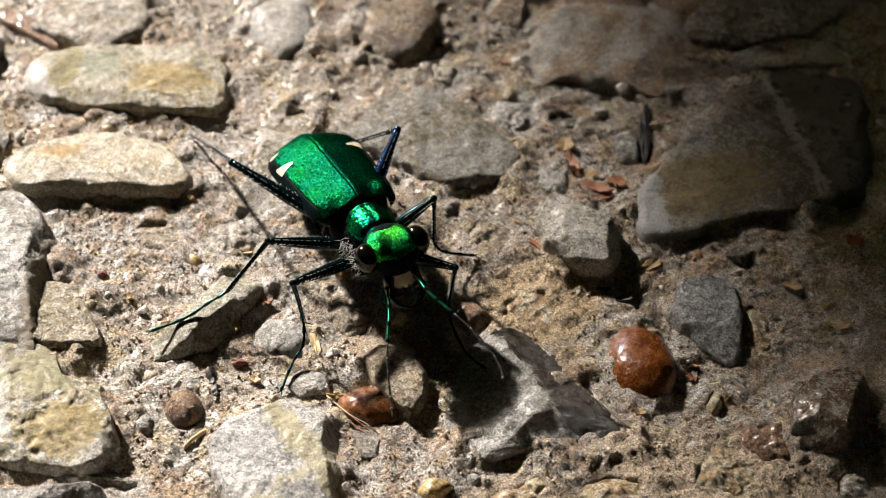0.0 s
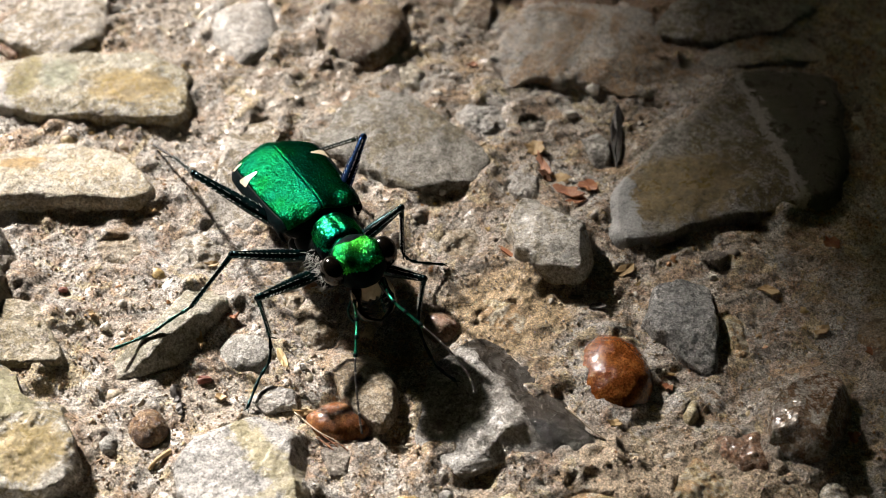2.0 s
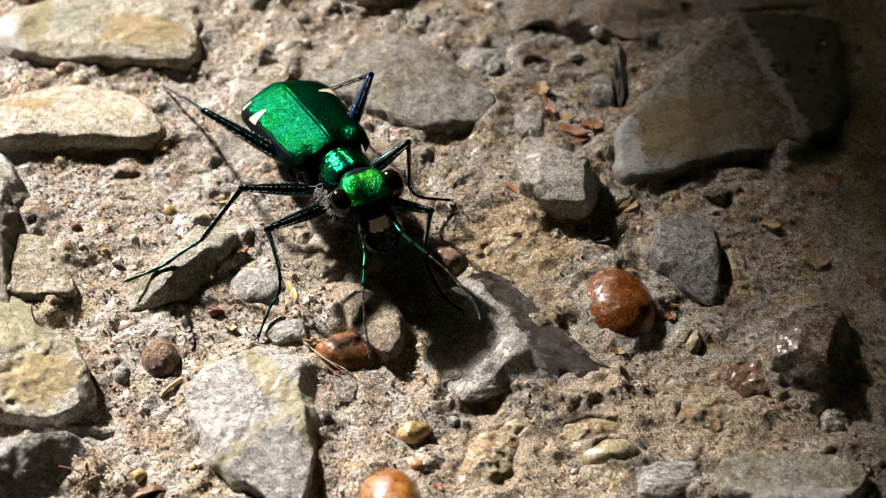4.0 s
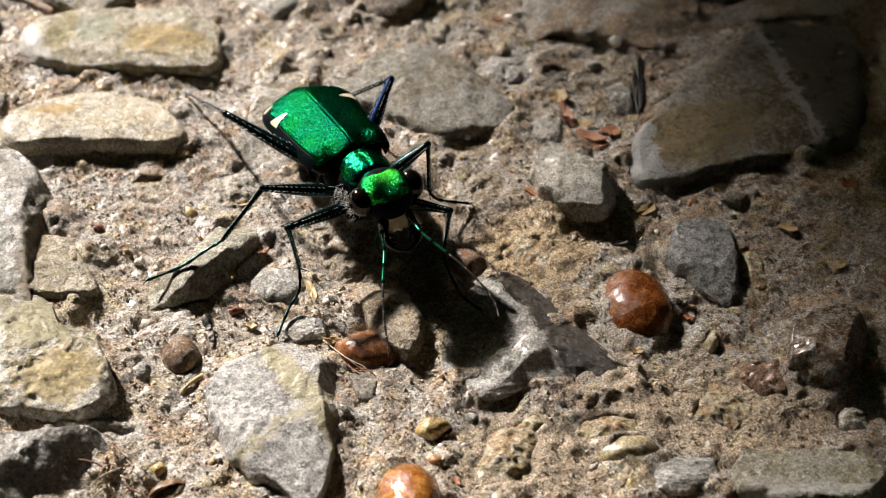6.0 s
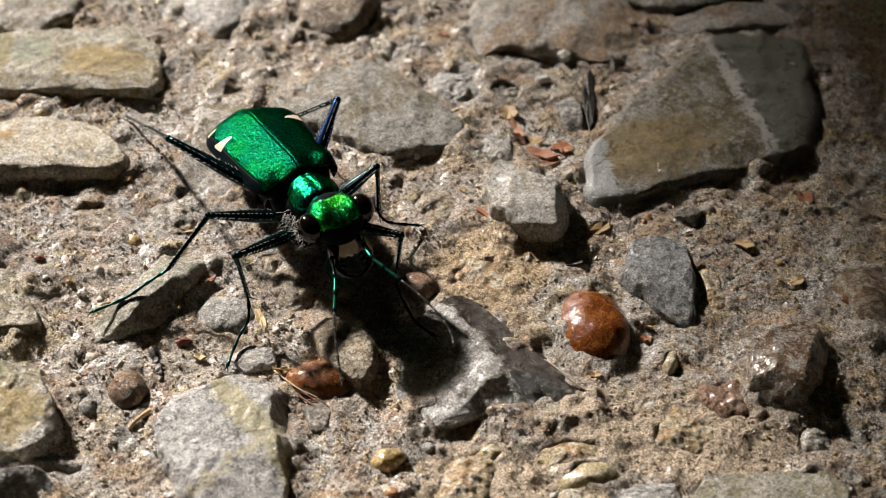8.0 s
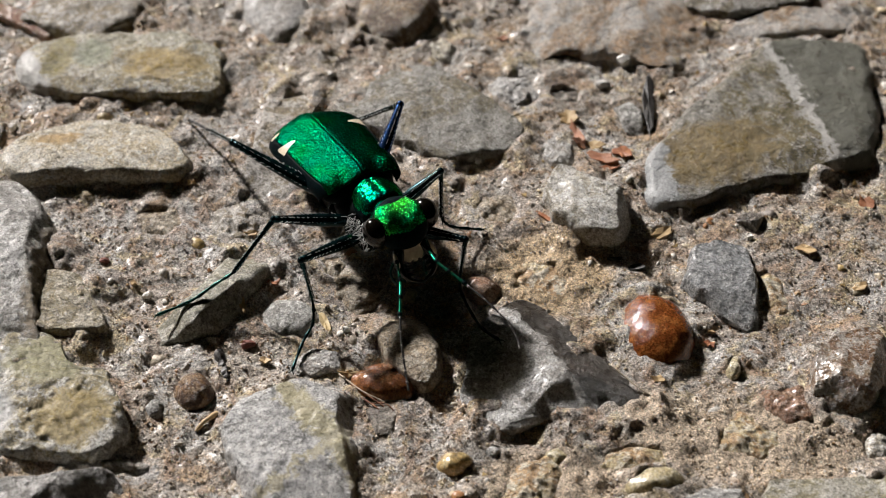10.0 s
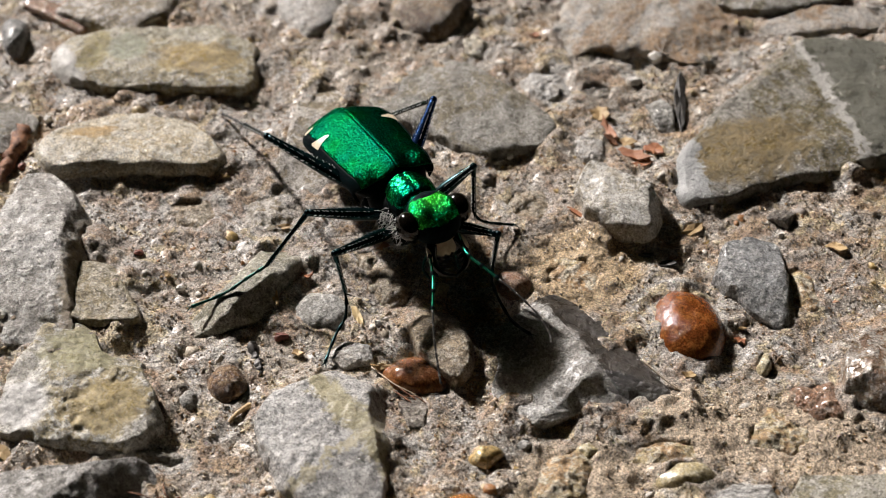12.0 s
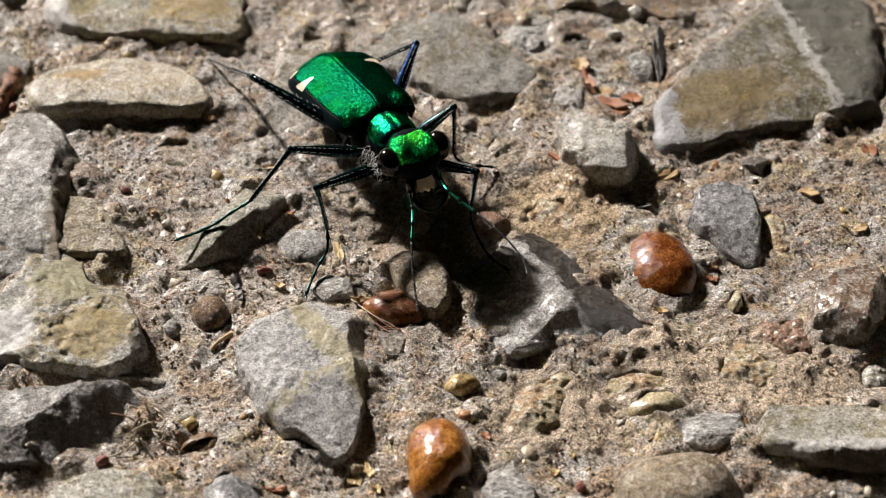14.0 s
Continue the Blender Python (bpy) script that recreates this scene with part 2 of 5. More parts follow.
def mortar_material():
    """Worn cement: grey, tan and rusty patches, sand grains and small pits, a little damp."""
    m, nt, bsdf = material("sandy_mortar")
    co = coords(nt, vary=False)
    big, mid, fine, grit = noise_tex(nt, co, 0.10, 5, 0.6, 0.8), noise_tex(nt, co, 0.7, 7, 0.65, 0.6), noise_tex(nt, co, 3.6, 5, 0.72, 0.4), cells(nt, co, 2.6)
    lump, hue, dust = noise_tex(nt, co, 0.26, 7, 0.62, 1.4), noise_tex(nt, co, 0.42, 6, 0.6, 1.0), noise_tex(nt, co, 9.0, 3, 0.8)
    col = blend(nt, ramp(nt, big, (0.42, 0.0), (0.58, 1.0)), (0.41, 0.352, 0.288), (0.355, 0.307, 0.262))
    col = blend(nt, ramp(nt, lump, (0.53, 0.0), (0.58, 0.85)), col, (0.47, 0.452, 0.425))
    col = blend(nt, ramp(nt, lump, (0.40, 0.85), (0.46, 0.0)), col, (0.38, 0.26, 0.15))
    col = blend(nt, ramp(nt, hue, (0.56, 0.0), (0.61, 0.8)), col, (0.48, 0.39, 0.23))
    col = blend(nt, ramp(nt, hue, (0.36, 0.8), (0.41, 0.0)), col, (0.22, 0.16, 0.11))
    col = blend(nt, ramp(nt, mid, (0.54, 0.0), (0.62, 0.85)), col, (0.34, 0.235, 0.16))
    col = blend(nt, ramp(nt, mid, (0.36, 0.85), (0.44, 0.0)), col, (0.52, 0.485, 0.43))
    for px, py, rx, ry, deg, colour in ((12, -10, 6.5, 2.8, -12, (0.50, 0.40, 0.29)), (2.5, 1.5, 3.6, 3.2, 0, (0.46, 0.34, 0.20)), (2.5, -13.2, 4.2, 2.6, 0, (0.50, 0.40, 0.29)), (11, 27, 9, 4, 0, (0.30, 0.20, 0.13))):
        col = blend(nt, patch_mask(nt, px, py, rx, ry, deg, hue), col, colour)
    col = blend(nt, 1.0, col, ramp(nt, fine, (0.34, 0.32), (0.44, 0.92), (0.64, 1.4)), "MULTIPLY")
    col = blend(nt, 1.0, col, ramp(nt, dust, (0.36, 0.30), (0.5, 1.0), (0.64, 1.75)), "MULTIPLY")
    col = blend(nt, ramp(nt, grit, (0.10, 0.65), (0.20, 0.0)), col, blend(nt, 0.8, cells(nt, co, 2.6, True), (0.56, 0.49, 0.38)))
    link(nt, col, bsdf.inputs["Base Color"])
    link(nt, ramp(nt, fine, (0.4, 0.7), (0.62, 0.3)), bsdf.inputs["Roughness"])
    bsdf.inputs["Specular IOR Level"].default_value = 0.5
    bsdf.inputs["Coat Weight"].default_value, bsdf.inputs["Coat Roughness"].default_value = 0.10, 0.22
    relief(nt, bsdf, (hue, 0.6, 0.7), (mid, 0.7, 0.45), (fine, 0.9, 0.26), (grit, 0.6, 0.14), (dust, 0.7, 0.08))
    return m


def island_material(name, *colours, rough=0.5):
    """Each loose grain of a heap takes one of the colours."""
    m, nt, bsdf = material(name)
    geo = nt.nodes.new("ShaderNodeNewGeometry")
    n = len(colours)
    r = ramp(nt, geo.outputs["Random Per Island"], *[(i / n, c) for i, c in enumerate(colours)])
    r.node.color_ramp.interpolation = "CONSTANT"
    fine = noise_tex(nt, coords(nt), 8.0, 3)
    link(nt, blend(nt, 1.0, r, ramp(nt, fine, (0.3, 0.6), (0.7, 1.3)), "MULTIPLY"), bsdf.inputs["Base Color"])
    bsdf.inputs["Roughness"].default_value = rough
    relief(nt, bsdf, (fine, 0.5, 0.08))
    return m


def plain_material(name, a, b, rough=0.5, metal=0.0, scale=3.0, bump=0.3, depth=0.03, gloss=0.5, spread=(0.4, 0.6), coat=0.0):
    m, nt, bsdf = material(name)
    co = coords(nt, vary=False)
    n = noise_tex(nt, co, scale, 4, 0.65)
    link(nt, ramp(nt, n, (spread[0], a), (spread[1], b)), bsdf.inputs["Base Color"])
    bsdf.inputs["Roughness"].default_value, bsdf.inputs["Metallic"].default_value = rough, metal
    bsdf.inputs["Specular IOR Level"].default_value = gloss
    bsdf.inputs["Coat Weight"].default_value = coat
    if bump:
        relief(nt, bsdf, (n, bump, depth))
    return m


def green_shell(name, a, b, rough, pit, depth, spark):
    """Metallic green with a pitted, sparkling grain."""
    m, nt, bsdf = material(name)
    co = coords(nt, vary=False)
    pits, fine, big = cells(nt, co, pit), noise_tex(nt, co, pit * 1.8, 3, 0.7), noise_tex(nt, co, 0.5, 3)
    col = blend(nt, ramp(nt, big, (0.4, 0.0), (0.62, 1.0)), a, b)
    # Part of the sparkle is painted: bright dots on dark in the base colour.
    col = blend(nt, 1.0, col, ramp(nt, fine, (0.34, 0.25), (0.5, 0.85), (0.66, 2.3)), "MULTIPLY")
    link(nt, col, bsdf.inputs["Base Color"])
    bsdf.inputs["Metallic"].default_value, bsdf.inputs["Roughness"].default_value = 1.0, rough
    bsdf.inputs["Specular Tint"].default_value = (0.0, 0.12, 0.10, 1)
    relief(nt, bsdf, (pits, spark, depth), (fine, spark * 0.8, depth * 0.6))
    return m


MORTAR = mortar_material()
GRAIN = island_material("sand_grains", (0.40, 0.32, 0.22), (0.50, 0.43, 0.33), (0.30, 0.22, 0.14), (0.62, 0.58, 0.52), (0.20, 0.17, 0.14), (0.42, 0.28, 0.15), (0.36, 0.33, 0.29))
GREEN_CASE = green_shell("green_wing_case", (0.0004, 0.064, 0.034), (0.002, 0.085, 0.022), 0.31, 7.0, 0.05, 0.9)
GREEN_NECK = green_shell("green_neck_shell", (0.0, 0.17, 0.10), (0.015, 0.32, 0.08), 0.22, 6.0, 0.05, 0.7)
GREEN_HEAD = green_shell("green_head_shell", (0.0, 0.30, 0.10), (0.05, 0.50, 0.04), 0.19, 9.0, 0.05, 1.0)
DARK_EDGE = plain_material("blue_black_shell", (0.002, 0.004, 0.005), (0.002, 0.008, 0.009), 0.5, 0.0, 4.0, 0.3, 0.02, 0.02)
BLACK_SHELL = plain_material("black_shell", (0.003, 0.004, 0.004), (0.006, 0.010, 0.009), 0.5, 0.0, 5.0, 0.4, 0.03, 0.03)
BLACK_GLOSS = plain_material("black_jaw_shell", (0.003, 0.003, 0.003), (0.006, 0.006, 0.006), 0.14, 0.0, 5.0, 0.2, 0.02, 0.5)
LEG_SHELL = plain_material("blue_green_leg_shell", (0.001, 0.009, 0.012), (0.003, 0.032, 0.036), 0.25, 0.8, 2.0, 0.3, 0.02)
BLUE_SHELL = plain_material("blue_leg_shell", (0.004, 0.02, 0.08), (0.01, 0.05, 0.16), 0.27, 0.9, 2.0, 0.3, 0.02)
TARSUS = plain_material("green_foot_shell", (0.003, 0.022, 0.02), (0.008, 0.07, 0.055), 0.25, 0.9, 2.0, 0.3, 0.02)
ANTENNA_GREEN = plain_material("green_feeler", (0.005, 0.18, 0.10), (0.02, 0.35, 0.2), 0.25, 1.0, 3.0, 0.3, 0.02)
ANTENNA_BROWN = plain_material("brown_feeler", (0.010, 0.009, 0.008), (0.025, 0.022, 0.02), 0.35, 0.0, 4.0)
EYE = plain_material("beetle_eye", (0.0025, 0.002, 0.0015), (0.004, 0.003, 0.002), 0.12, 0.0, 20.0, 0.1, 0.006, 0.4)
IVORY = plain_material("ivory_shell", (0.62, 0.53, 0.38), (0.72, 0.64, 0.48), 0.4, 0.0, 4.0)
HAIR = plain_material("white_hair", (0.42, 0.42, 0.41), (0.58, 0.58, 0.56), 0.4, 0.0, 4.0, 0)
RING = plain_material("pale_feeler_ring", (0.16, 0.15, 0.13), (0.24, 0.22, 0.2), 0.4, 0.0, 4.0, 0)
BARK = plain_material("red_bark", (0.10, 0.035, 0.015), (0.28, 0.13, 0.06), 0.7, 0.0, 3.0, 0.8, 0.1)
RUST_FLAKE = plain_material("rust_flake", (0.26, 0.09, 0.035), (0.38, 0.17, 0.08), 0.6, 0.0, 3.0, 0.5, 0.06)
TAN_FLAKE = plain_material("tan_flake", (0.42, 0.28, 0.13), (0.52, 0.38, 0.20), 0.6, 0.0, 3.0, 0.5, 0.06)
PALE_FLAKE = plain_material("pale_yellow_flake", (0.60, 0.45, 0.22), (0.68, 0.54, 0.30), 0.55, 0.0, 3.0, 0.4, 0.05)
HUSK = plain_material("brown_husk", (0.09, 0.045, 0.02), (0.20, 0.12, 0.06), 0.45, 0.0, 3.0, 0.7, 0.08)
BLACK_FLAKE = plain_material("black_flake", (0.015, 0.013, 0.012), (0.05, 0.045, 0.04), 0.5, 0.0, 3.0, 0.6, 0.08)
WHITE_BIT = plain_material("white_quartz", (0.66, 0.64, 0.60), (0.78, 0.76, 0.72), 0.35, 0.0, 3.0, 0.3, 0.05)
RED_BIT = plain_material("red_crumb", (0.22, 0.07, 0.045), (0.14, 0.05, 0.035), 0.6, 0.0, 3.0, 0.5, 0.05)
STRAW = plain_material("dry_straw", (0.45, 0.38, 0.27), (0.55, 0.48, 0.36), 0.5, 0.0, 4.0, 0.2)


# ---- shaping helpers ----
def part(name, bm, mat, parent=None, label="", smooth=True):
    me = bpy.data.meshes.new(name)
    bmesh.ops.recalc_face_normals(bm, faces=bm.faces)
    for f in bm.faces:
        f.smooth = smooth
    bm.to_mesh(me)
    bm.free()
    me.materials.append(mat)
    ob = new(name, me)
    if parent:
        ob.parent = parent
    if label:
        tagged(ob, label)
    return ob


def tube(bm, pts, radii, sides=10):
    """A round rod through the points (mm), with a radius at each and closed ends."""
    pts = [Vector(p) for p in pts]
    rings, side = [], None
    for i, (p, r) in enumerate(zip(pts, radii)):
        way = (pts[min(i + 1, len(pts) - 1)] - pts[max(i - 1, 0)]).normalized()
        side = way.orthogonal().normalized() if side is None else (side - way * side.dot(way)).normalized()
        up = way.cross(side)
        rings.append([bm.verts.new((p + (side * math.cos(a) + up * math.sin(a)) * r) * MM) for a in (2 * math.pi * k / sides for k in range(sides))])
    for a, b in zip(rings, rings[1:]):
        for k in range(sides):
            bm.faces.new((a[k], a[(k + 1) % sides], b[(k + 1) % sides], b[k]))
    bm.faces.new(rings[0][::-1])
    bm.faces.new(rings[-1])


def smooth_line(pts, n):
    """n points along a smooth line through pts."""
    pts = [Vector(p) for p in pts]
    out = []
    for i in range(n):
        t = i / (n - 1) * (len(pts) - 1)
        k = min(int(t), len(pts) - 2)
        f = t - k
        p0, p1, p2, p3 = pts[max(k - 1, 0)], pts[k], pts[k + 1], pts[min(k + 2, len(pts) - 1)]
        out.append(0.5 * (2 * p1 + (p2 - p0) * f + (2 * p0 - 5 * p1 + 4 * p2 - p3) * f * f + (3 * p1 - p0 - 3 * p2 + p3) * f ** 3))
    return out


def blob(bm, centre, size, turn=(0, 0, 0), u=24, v=16, rough=0.0, seed=0):
    """An ellipsoid (mm, half sizes), with a rough skin if asked."""
    made = bmesh.ops.create_uvsphere(bm, u_segments=u, v_segments=v, radius=1.0)["verts"]
    m = Matrix.LocRotScale(Vector(centre) * MM, Euler([radians(a) for a in turn]), Vector(size) * MM)
    for p in made:
        k = 1 + rough * noise.fractal(p.co * 2.5 + Vector((seed * 7.1, 0, 0)), 1, 2, 3) if rough else 1
        p.co = m @ (p.co * k)
    return made


# ---- ground ----
def ground_height(x, y):
    """Height of the mortar in mm at x, y in mm."""
    near = max(abs(x), abs(y))
    if near > 200:
        return 0.0
    v = Vector((x, y, 0))
    fade = 1.0 if near < 60 else max(0.0, 1 - (near - 60) / 140)
    h = 0.35 * noise.noise(v * 0.13) + 0.40 * noise.noise(v * 0.45 + Vector((5, 3, 1)))
    h += 0.16 * noise.noise(v * 1.4) + 0.07 * noise.noise(v * 3.6)
    lump = noise.voronoi(v * 0.40 + Vector((3, 7, 0.5)))[0][0]
    chip = noise.voronoi(v * 0.85 + Vector((1, 9, 0.2)))[0][0]
    pit = noise.voronoi(v * 0.62 + Vector((8, 2, 0.7)))[0][0]
    h += 0.9 * max(0.0, 0.46 - lump) * max(0.0, min(1.0, 0.6 + 1.6 * noise.noise(v * 0.21 + Vector((4, 4, 0)))))
    h += 0.55 * max(0.0, 0.42 - chip) * max(0.0, min(1.0, 0.4 + 1.8 * noise.noise(v * 0.30 + Vector((0, 6, 2)))))
    h -= 0.55 * max(0.0, 0.22 - pit)
    return fade * (h * 0.85 + 0.12)


# ---- stones ----
LAID = []


def reach(outline, angle):
    """Distance from the stone's middle to its outline in that direction."""
    dx, dy, best = math.cos(angle), math.sin(angle), 0.05
    for (ax, ay), (bx, by) in zip(outline, outline[1:] + outline[:1]):
        ex, ey = bx - ax, by - ay
        den = dx * ey - dy * ex
        if abs(den) > 1e-9:
            r, s = (ax * ey - ay * ex) / den, (ax * dy - ay * dx) / den
            if r > 0 and -1e-6 <= s <= 1 + 1e-6:
                best = max(best, r)
    return best


def stone(style, mat, x, y, height, tilt, outline, label, faces=(), crags=0.5):
    """A stone half sunk in the mortar: corners of its outline round its middle (mm), domed, slab-topped or ridged."""
    seed = len(LAID) + 1
    rnd = random.Random(seed)
    n, rings = (144, 40) if style != "pebble" else (88, 28)
    raw = [reach(outline, 2 * math.pi * k / n) for k in range(n)]
    soft = 2 if style != "pebble" else 4
    edge = []
    for k in range(n):
        r = sum(raw[(k + d) % n] for d in range(-soft, soft + 1)) / (2 * soft + 1)
        a = 2 * math.pi * k / n
        wob = noise.fractal(Vector((math.cos(a) * 2.2, math.sin(a) * 2.2, seed * 3.7)), 1.0, 2.0, 4)
        edge.append(r * (1 + (0.05 if style != "pebble" else 0.02) * wob))
    size = sum(edge) / n
    height *= {"pebble": 0.72, "flush": 0.64}.get(style, 0.92)
    power = {"slab": 13.0, "pebble": 2.5, "ridge": 5.0, "flush": 2.0}[style]
    planes, cuts = [], []
    for turn, slope, *start in faces:
        way = (math.cos(radians(turn)), math.sin(radians(turn)))
        if len(start) == 1:
            planes.append((*way, slope, start[0]))
        else:  # a flat cut that falls by slope in that direction from a point and height in mm
            cuts.append((*way, slope, *start))
    if style in ("slab", "ridge"):
        for _ in range(0 if cuts else 2 if faces else 9):
            a = rnd.uniform(0, 2 * math.pi)
            slope = rnd.uniform(0.3, 1.6) if style == "slab" else rnd.uniform(0.6, 1.8)
            start = rnd.uniform(0.35, 0.85) if style == "slab" or faces else rnd.uniform(-0.1, 0.5)
            planes.append((math.cos(a), math.sin(a), slope, start))
    base = 0.05
    bm = bmesh.new()
    grid = []
    rugged = min(1.0, size / 4.0)
    far = Vector((seed * 5.3, seed * 1.9, 0))
    for j in range(rings + 1):
        s = math.sin(j / rings * math.pi / 2)
        row = []
        for k in range(n if j else 1):
            a = 2 * math.pi * k / n
            px, py = math.cos(a) * edge[k] * s, math.sin(a) * edge[k] * s
            z = -0.7 + (height + 0.7) * max(0.0, 1 - s ** power) ** (0.5 if style != "ridge" else 0.8)
            for gx, gy, slope, start in planes:
                z = min(z, height * (1 + slope * (start - (gx * px + gy * py) / size)))
            for gx, gy, slope, cx, cy, ch in cuts:
                z = min(z, ch - slope * (gx * (px - cx) + gy * (py - cy)))
            z = max(z, -0.7) + (tilt[0] * px + tilt[1] * py) / size * height * (1 - s ** 6)
            p = Vector((px, py, z))
            if style == "pebble":
                p += noise.noise_vector(p * (1.3 / size) + far) * 0.08 * size + noise.noise_vector(p * 2.5 + far) * 0.03
            else:
                crag = noise.ridged_multi_fractal(p * 0.35 + far, 0.9, 2.1, 5, 1.0, 2.0)
                p += (noise.noise_vector(p * 0.6 + far) * 0.20 + noise.noise_vector(p * 1.9 + far) * 0.14 * crags) * rugged + noise.noise_vector(p * 5.5 + far) * 0.03
                if style == "flush":
                    p.z += (0.16 * noise.noise(p * 1.3 + far) + 0.10 * noise.noise(p * 2.7 + far)) * (1 - s ** 4)
                p.z += 0.12 * crags * rugged * min(height, 1.5) * (crag - 1.0) * (1 - s ** 8)
            row.append(bm.verts.new(p * MM))
        grid.append(row)
    for k in range(n):
        bm.faces.new((grid[0][0], grid[1][k], grid[1][(k + 1) % n]))
    for a, b in zip(grid[1:], grid[2:]):
        for k in range(n):
            bm.faces.new((a[k], b[k], b[(k + 1) % n], a[(k + 1) % n]))
    bm.faces.new(grid[-1][::-1])
    name = "pebble" if style == "pebble" else "stone"
    ob = part(name, bm, STONE[mat])
    ob.location = (x * MM, y * MM, base * MM)
    tagged(ob, label, name, group="stones set in the concrete")
    LAID.append((x, y, edge, height, base))
    return ob


def on_stone(x, y, grow=1.0):
    """Whether x, y (mm) lies on a laid stone."""
    for sx, sy, edge, _, _ in LAID:
        dx, dy = x - sx, y - sy
        d = math.hypot(dx, dy)
        if d < 12 and d < grow * edge[int((math.atan2(dy, dx) % (2 * math.pi)) / (2 * math.pi) * len(edge)) % len(edge)]:
            return True
    return False


def lay_stones():
    stone("slab", "olive_white", -24.1, 18.6, 1.1, (0.05, -0.15), [(-6.2, -2.2), (-3.5, -3.1), (1.1, -3.1), (6.4, -3.0), (6.9, -1.5), (6.5, 1.5), (3.6, 3.4), (-2.7, 3.2), (-6.3, 2.3), (-7.5, -0.2)],
          "long olive-grey stone set in concrete", [(-90, 1.2, 0.36), (80, 0.3, 0.3), (0, 0.8, 0.75)])
    stone("slab", "cream", -24.7, 11.3, 1.5, (0.0, 0.0), [(-5.2, -3.0), (-3.4, -3.5), (-1.0, -3.4), (2.5, -3.2), (5.4, -2.9), (6.5, -2.0), (5.5, -0.2), (3.4, 1.5), (0.6, 2.4), (-2.4, 1.8), (-4.8, 0.2), (-6.0, -1.6)],
          "long cream stone with a dark front edge", [(90, 0.24, 0, -1.8, 1.4), (-86, 0.10, 0, -1.6, 1.42), (0, 0.10, 2.0, 0, 1.4), (180, 0.12, -2.0, 0, 1.4)], 0.25)
    stone("slab", "peak", -27.3, 0.7, 2.0, (0, -0.05), [(-2.2, -5.9), (0.1, -5.9), (2.8, -5.1), (5.4, -4.0), (5.2, -2.1), (3.8, 0.5), (1.7, 3.4), (-0.2, 5.7), (-1.5, 7.4), (-3.3, 7.0), (-4.3, 4.1)],
          "pale grey ridged stone with a brown flank", [(4, 1.1, 0.3, 0.0, 1.75), (178, 0.14, 0.0, 0.0, 1.75), (-88, 0.19, 0.0, 1.0, 1.75), (80, 0.25, 0.0, 3.2, 1.8)], 0.7)
    stone("slab", "olive_mix", -24.4, -8.6, 1.35, (0.05, 0.0), [(-4.2, -2.7), (-1.3, -3.7), (3.7, -3.6), (4.9, -2.1), (4.1, 0.3), (2.9, 2.6), (0.8, 2.9), (-0.2, 4.9), (-2.8, 5.2), (-3.6, 3.2), (-4.4, 0.1)],
          "large grey and olive broken stone", [(60, 0.22, 0.6, 0.0, 1.3), (-80, 0.16, 0.0, -1.0, 1.3), (190, 0.20, -1.5, 0.0, 1.25), (10, 0.8, 3.4, 0.0, 1.2)], 0.9)
    stone("slab", "dark", -23.8, -15.7, 2.0, (0.0, 0.0), [(-3.2, -3.0), (2.7, -2.1), (4.9, 0.6), (3.6, 2.9), (0.9, 2.2), (-4.3, 1.6)],
          "dark grey rough stone set in concrete", [(-45, 0.55, 0.3, 0.6, 1.55), (150, 0.15, 0.0, 1.0, 1.6), (-85, 0.4, -1.0, -0.8, 1.5)], 0.35)
    stone("slab", "vein", -11.0, -11.3, 1.55, (0.0, 0.0), [(-3.7, -0.2), (-2.6, -2.5), (-0.8, -4.6), (1.0, -5.5), (2.6, -6.7), (3.2, -4.4), (3.5, -1.6), (3.6, 2.1), (2.7, 3.4), (0.1, 4.8), (-1.1, 4.5), (-3.5, 3.0), (-4.0, 1.4)],
          "pale grey stone with a yellowish vein", [(10, 1.2, 2.7, -1.0, 1.35), (150, 0.10, 0.0, 0.0, 1.4), (-48, 0.18, 1.4, -1.5, 1.38), (75, 0.25, 0.5, 2.2, 1.4)], 0.6)
    stone("pebble", "brown", -6.6, -6.5, 1.3, (0.1, -0.14), [(-1.7, -0.9), (0.1, -1.5), (1.8, -1.2), (2.0, 0.2), (1.0, 1.4), (-0.9, 1.5), (-2.2, 0.4)],
          "glossy brown pebble with a dark end")
    stone("slab", "tan", -5.4, -4.1, 1.2, (0.1, -0.14), [(-1.7, 0.1), (-0.6, -2.2), (1.1, -3.4), (2.1, -2.3), (2.0, -0.6), (0.7, 1.9), (-1.0, 3.5), (-2.3, 2.4)],
          "brownish grey pebble under the antennae")
    stone("pebble", "brown2", -16.7, -7.3, 1.3, (0.1, -0.14), [(-1.0, -0.9), (0.0, -1.5), (1.0, -1.1), (1.3, -0.0), (0.3, 1.5), (-0.6, 1.5), (-1.3, 0.3)],
          "small rough brown pebble")
    stone("ridge", "wedge", -16.0, -0.8, 1.5, (0.1, -0.1), [(-1.5, -3.4), (0.3, -2.6), (2.6, 0.3), (3.1, 2.3), (2.3, 4.2), (0.4, 3.5), (-2.4, -1.1), (-4.6, -3.6)],
          "wedge of grey-green stone with a sharp tip", [(-46, 1.7, 0.2), (134, 0.3, 0.2), (225, 0.5, 0.5)])
    stone("pebble", "grey", -12.0, -1.9, 0.9, (0.1, -0.14), [(-0.8, -1.7), (1.3, -1.5), (2.1, 0.3), (1.1, 1.6), (-1.4, 1.5), (-2.1, -0.2)],
          "small layered grey pebble")
